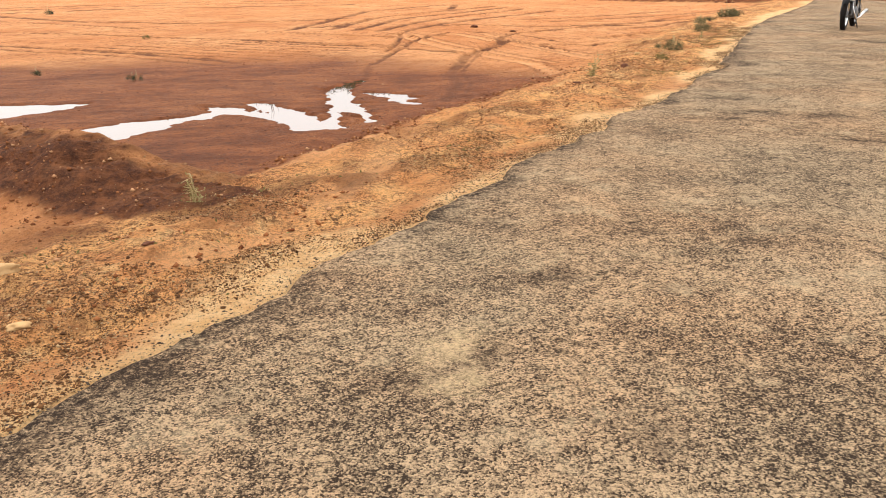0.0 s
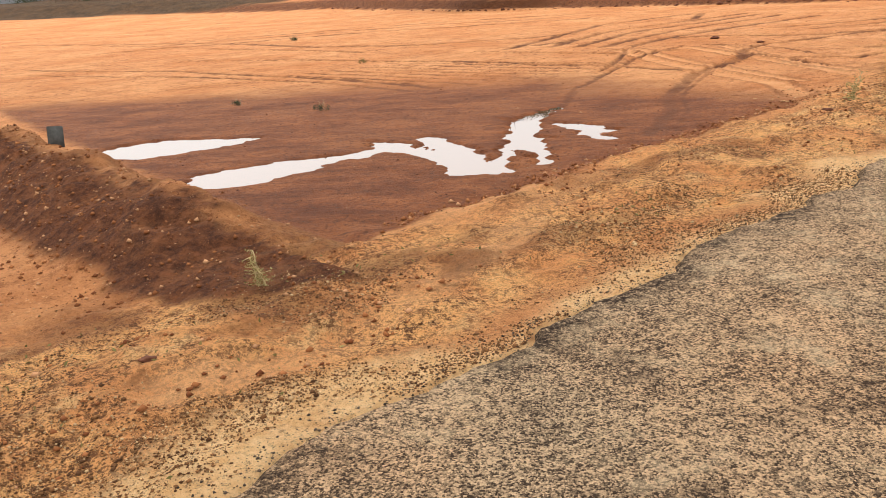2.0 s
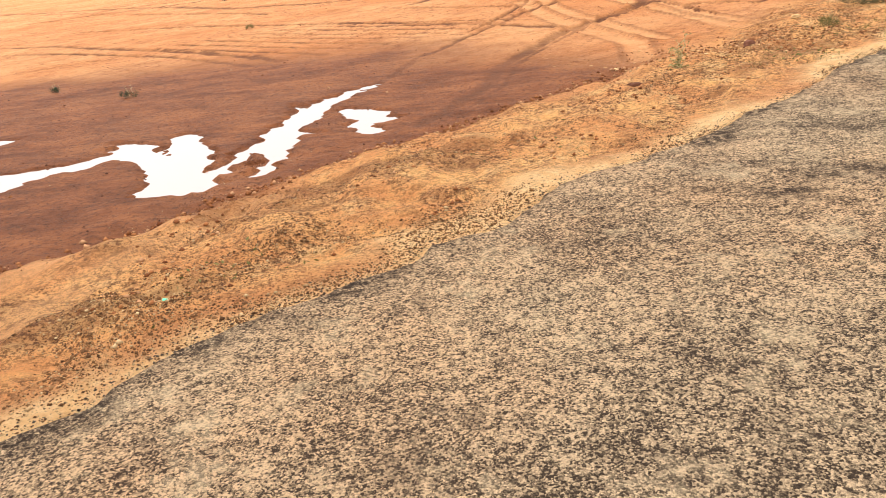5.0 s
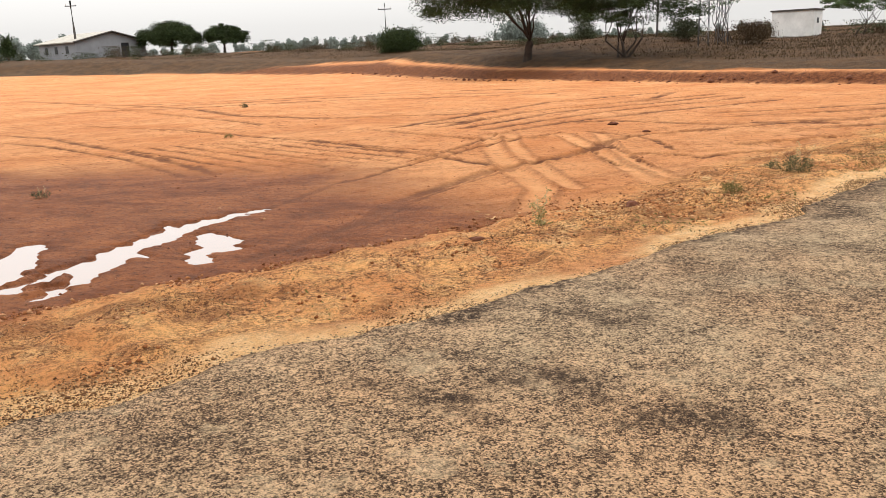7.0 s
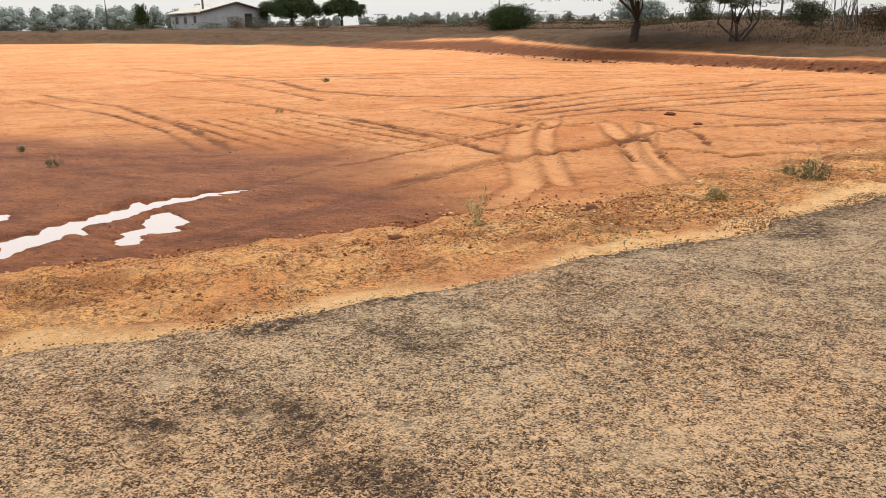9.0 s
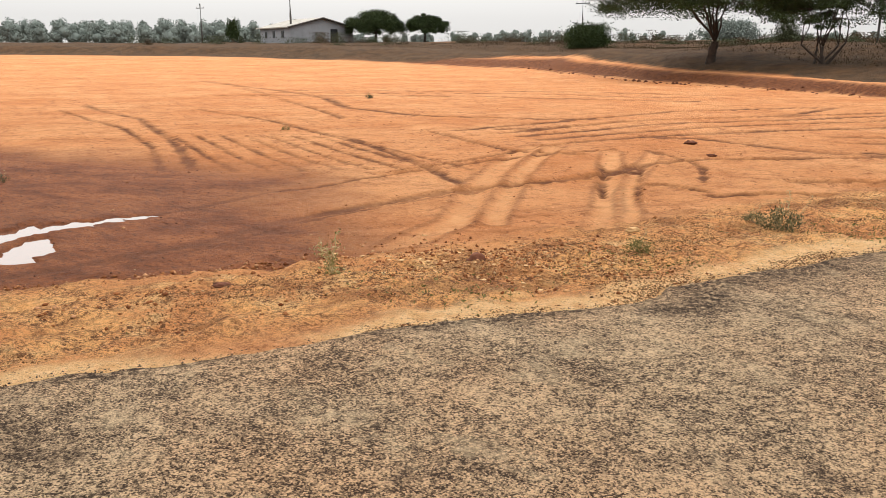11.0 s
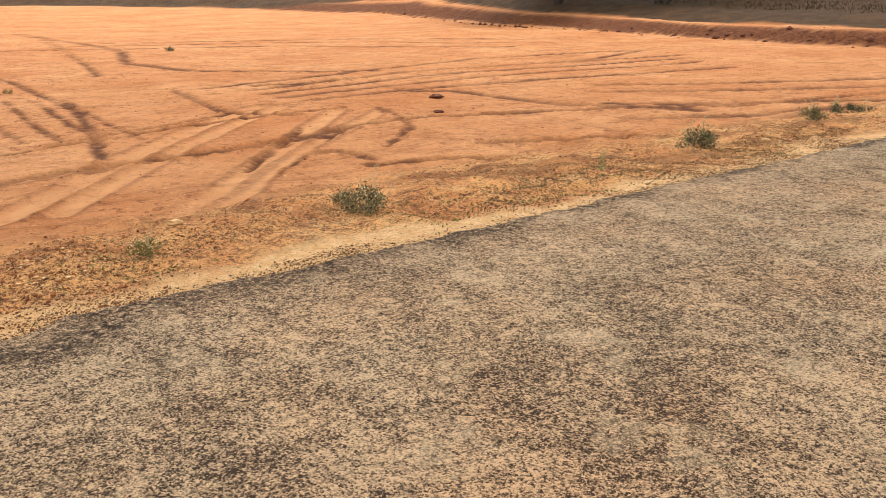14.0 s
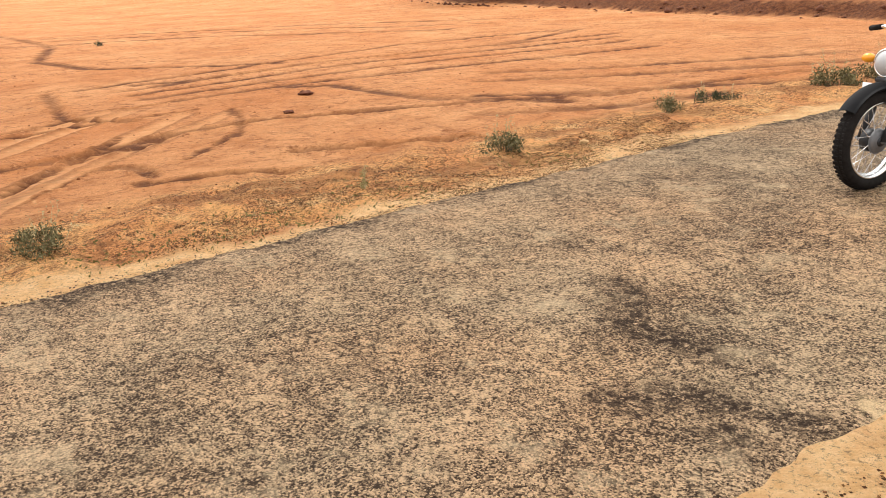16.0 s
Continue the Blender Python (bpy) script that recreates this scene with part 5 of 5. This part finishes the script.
def build_stones():
    rng = np.random.RandomState(40)
    n = 260000
    u = -3.5 + 21 * rng.rand(n) ** 1.15
    off = np.abs(rng.randn(n)) * 0.85 + 0.02
    patch = fbm(u, off * 2.0, 0.8, 4, 41) + rng.uniform(-0.5, 0.5, n) * 0.5
    u, off = u[patch > 0.08], off[patch > 0.08]
    v = left_edge(u) - off
    x, y, _ = on_road(u, v)
    size = 0.0028 + 0.0055 * rng.rand(len(u)) ** 3 + 0.008 * (rng.rand(len(u)) < 0.01)
    pebbles("verge_gravel", x, y, size, PEBBLE, rng, "brown and tan gravel strewn over the verge")
    n = 5000
    u = rng.uniform(-3, 18, n)
    v = left_edge(u) - rng.randn(n) * 0.05 - 0.03
    x, y, _ = on_road(u, v)
    pebbles("tar_crumbs", x, y, 0.003 + 0.006 * rng.rand(n) ** 3, TAR_CRUMB, rng, "crumbled dark tar along the road's broken edge")
    n = 9000
    u = rng.uniform(6, 16, n)
    x, y, _ = on_road(u, ROAD_WIDTH + 0.05 + np.abs(rng.randn(n)) * 0.5)
    pebbles("shoulder_gravel", x, y, 0.003 + 0.006 * rng.rand(n) ** 3, PEBBLE, rng, "brown grit on the pale sandy shoulder")
    n = 2600
    s = rng.uniform(0, 1, n)
    x = -0.4 - 4.6 * s + rng.randn(n) * 0.42 - 0.25
    y = 6.75 + 4.0 * s + rng.randn(n) * 0.42 - 0.25
    pebbles("heap_rubble", x, y, 0.006 + 0.018 * rng.rand(n) ** 4, CLOD, rng, "stones and clods on the heaped red earth", "rubble")
    n = 900
    x, y = 5.5 + rng.randn(n) * 0.6, 12.75 + rng.randn(n) * 0.35
    pebbles("verge_rubble", x, y, 0.006 + 0.014 * rng.rand(n) ** 2, CLOD, rng, "broken flat clods on the verge", "rubble")
    n = 420
    x, y = 5.3 + rng.randn(n) * 0.6, 12.6 + rng.randn(n) * 0.4
    pebbles("verge_flakes", x, y, 0.009 + 0.022 * rng.rand(n) ** 2, FLAKE, rng, "pale flat earth flakes on the verge", "rubble", 0.3, 0.4)
    n = 3000
    u = rng.uniform(-2, 9, n)
    x, y, _ = on_road(u, left_edge(u) - rng.uniform(0.5, 2.1, n))
    lump = fbm(x, y, 0.5, 4, 53) > 0.12
    pebbles("verge_clods", x[lump], y[lump], 0.006 + 0.016 * rng.rand(lump.sum()) ** 2, CLOD, rng, "small red clods strewn over the verge", "rubble")
    n = 1500
    s = rng.uniform(0, 1, n)
    x, y = 0.25 + 4.1 * s + rng.randn(n) * 0.07, 7.82 + 4.75 * s + rng.randn(n) * 0.07
    pebbles("lip_clods", x, y, 0.006 + 0.022 * rng.rand(n) ** 3, CLOD, rng, "crumbled clods along the edge of the damp mud", "rubble")
    n = 450
    x, y = rng.uniform(-6, 9, n), rng.uniform(9, 30, n)
    pebbles("field_clods", x, y, 0.006 + 0.016 * rng.rand(n) ** 2, CLOD, rng, "small clods scattered over the field", "rubble")
    n = 500
    x, y = rng.uniform(-7, 4.0, n), rng.uniform(8.5, 16, n)
    keep = terrain(x, y)[2] > 0.7
    pebbles("mud_clods", x[keep], y[keep], 0.006 + 0.012 * rng.rand(keep.sum()) ** 2, DARK_STONE, rng, "small dark clods in the damp mud", "rubble")
    n = 160
    s = rng.uniform(0, 1, n)
    bx, by = np.interp(s, [0, 0.4, 1], [22, 7.8, -14.5]) + rng.randn(n) * 0.3, np.interp(s, [0, 0.4, 1], [27.6, 40.3, 62.8]) + rng.randn(n) * 0.3
    pebbles("bank_clods", bx, by, 0.04 + 0.14 * rng.rand(n) ** 3, DARK_STONE, rng, "red clods along the foot of the bank", "rubble")

    def rock(place, size, turn, label, mat, seed, name="stone"):
        ob = part(name, Form().ball((0, 0, size[2] * 0.45), size, 3, 0.55, seed), mat)
        ob.matrix_world = pose(place[0], place[1], ground_z(*place), 0, 0, turn)
        tagged(ob, label, "stone", "stones on the verge")
    rock((-1.03, 5.17), (0.09, 0.05, 0.035), 25, "flat pale stone lying on the verge", STONE, 3)
    rock((-0.72, 4.42), (0.05, 0.03, 0.014), 10, "thin pale stone lying on the verge", STONE, 5)
    rock((-0.34, 5.45), (0.035, 0.022, 0.015), 0, "small dark stone on the verge", DARK_STONE, 7)
    rock((5.15, 21.67), (0.11, 0.08, 0.045), 30, "dark red clod alone in the field", DARK_STONE, 8)
    rock((5.42, 12.5), (0.07, 0.05, 0.035), 70, "dark red clod among broken clods", DARK_STONE, 9)
    rock((4.2, 11.2), (0.07, 0.04, 0.02), 20, "dark flat clod by the damp mud", DARK_STONE, 10)
    rock((5.77, 20.16), (0.07, 0.05, 0.025), 20, "small dark clod in the field", DARK_STONE, 12)
    rock((6.2, 13.85), (0.05, 0.04, 0.025), 20, "small white stone on the verge", STONE, 13)
    rock((10.05, 18.2), (0.05, 0.04, 0.025), 60, "small white stone on the verge", STONE, 14)
    # litter
    bit = part("plastic_scrap", Form().add([(-0.012, -0.007, 0.003), (0.012, -0.008, 0.007), (0.013, 0.007, 0.004), (-0.011, 0.008, 0.01), (0, 0, 0.012)], [(0, 1, 4), (1, 2, 4), (2, 3, 4), (3, 0, 4)]), GREEN_SCRAP)
    bit.matrix_world = pose(1.78, 7.29, ground_z(1.78, 7.29), 0, 0, 20)
    tagged(bit, "crumpled bright green plastic scrap on the verge", "litter")
    marker = thing("marker_board", (-2.95, 9.1, ground_z(-2.95, 9.1)), "small dark grey board standing on the heaped earth", "board", turn=35)
    marker.rotation_euler = (radians(-8), radians(5), radians(30))
    part("panel", Form().box((-0.065, -0.012, -0.05), (0.065, 0.012, 0.17), 0.006), BOARD_GREY, marker)
    part("peg", Form().box((-0.03, 0.012, -0.12), (0.03, 0.03, 0.12), 0.004), TWIG, marker)


build_trees()
build_scrub()
build_house()
build_shed()
build_poles()
build_motorbike()
build_weeds()
build_stones()
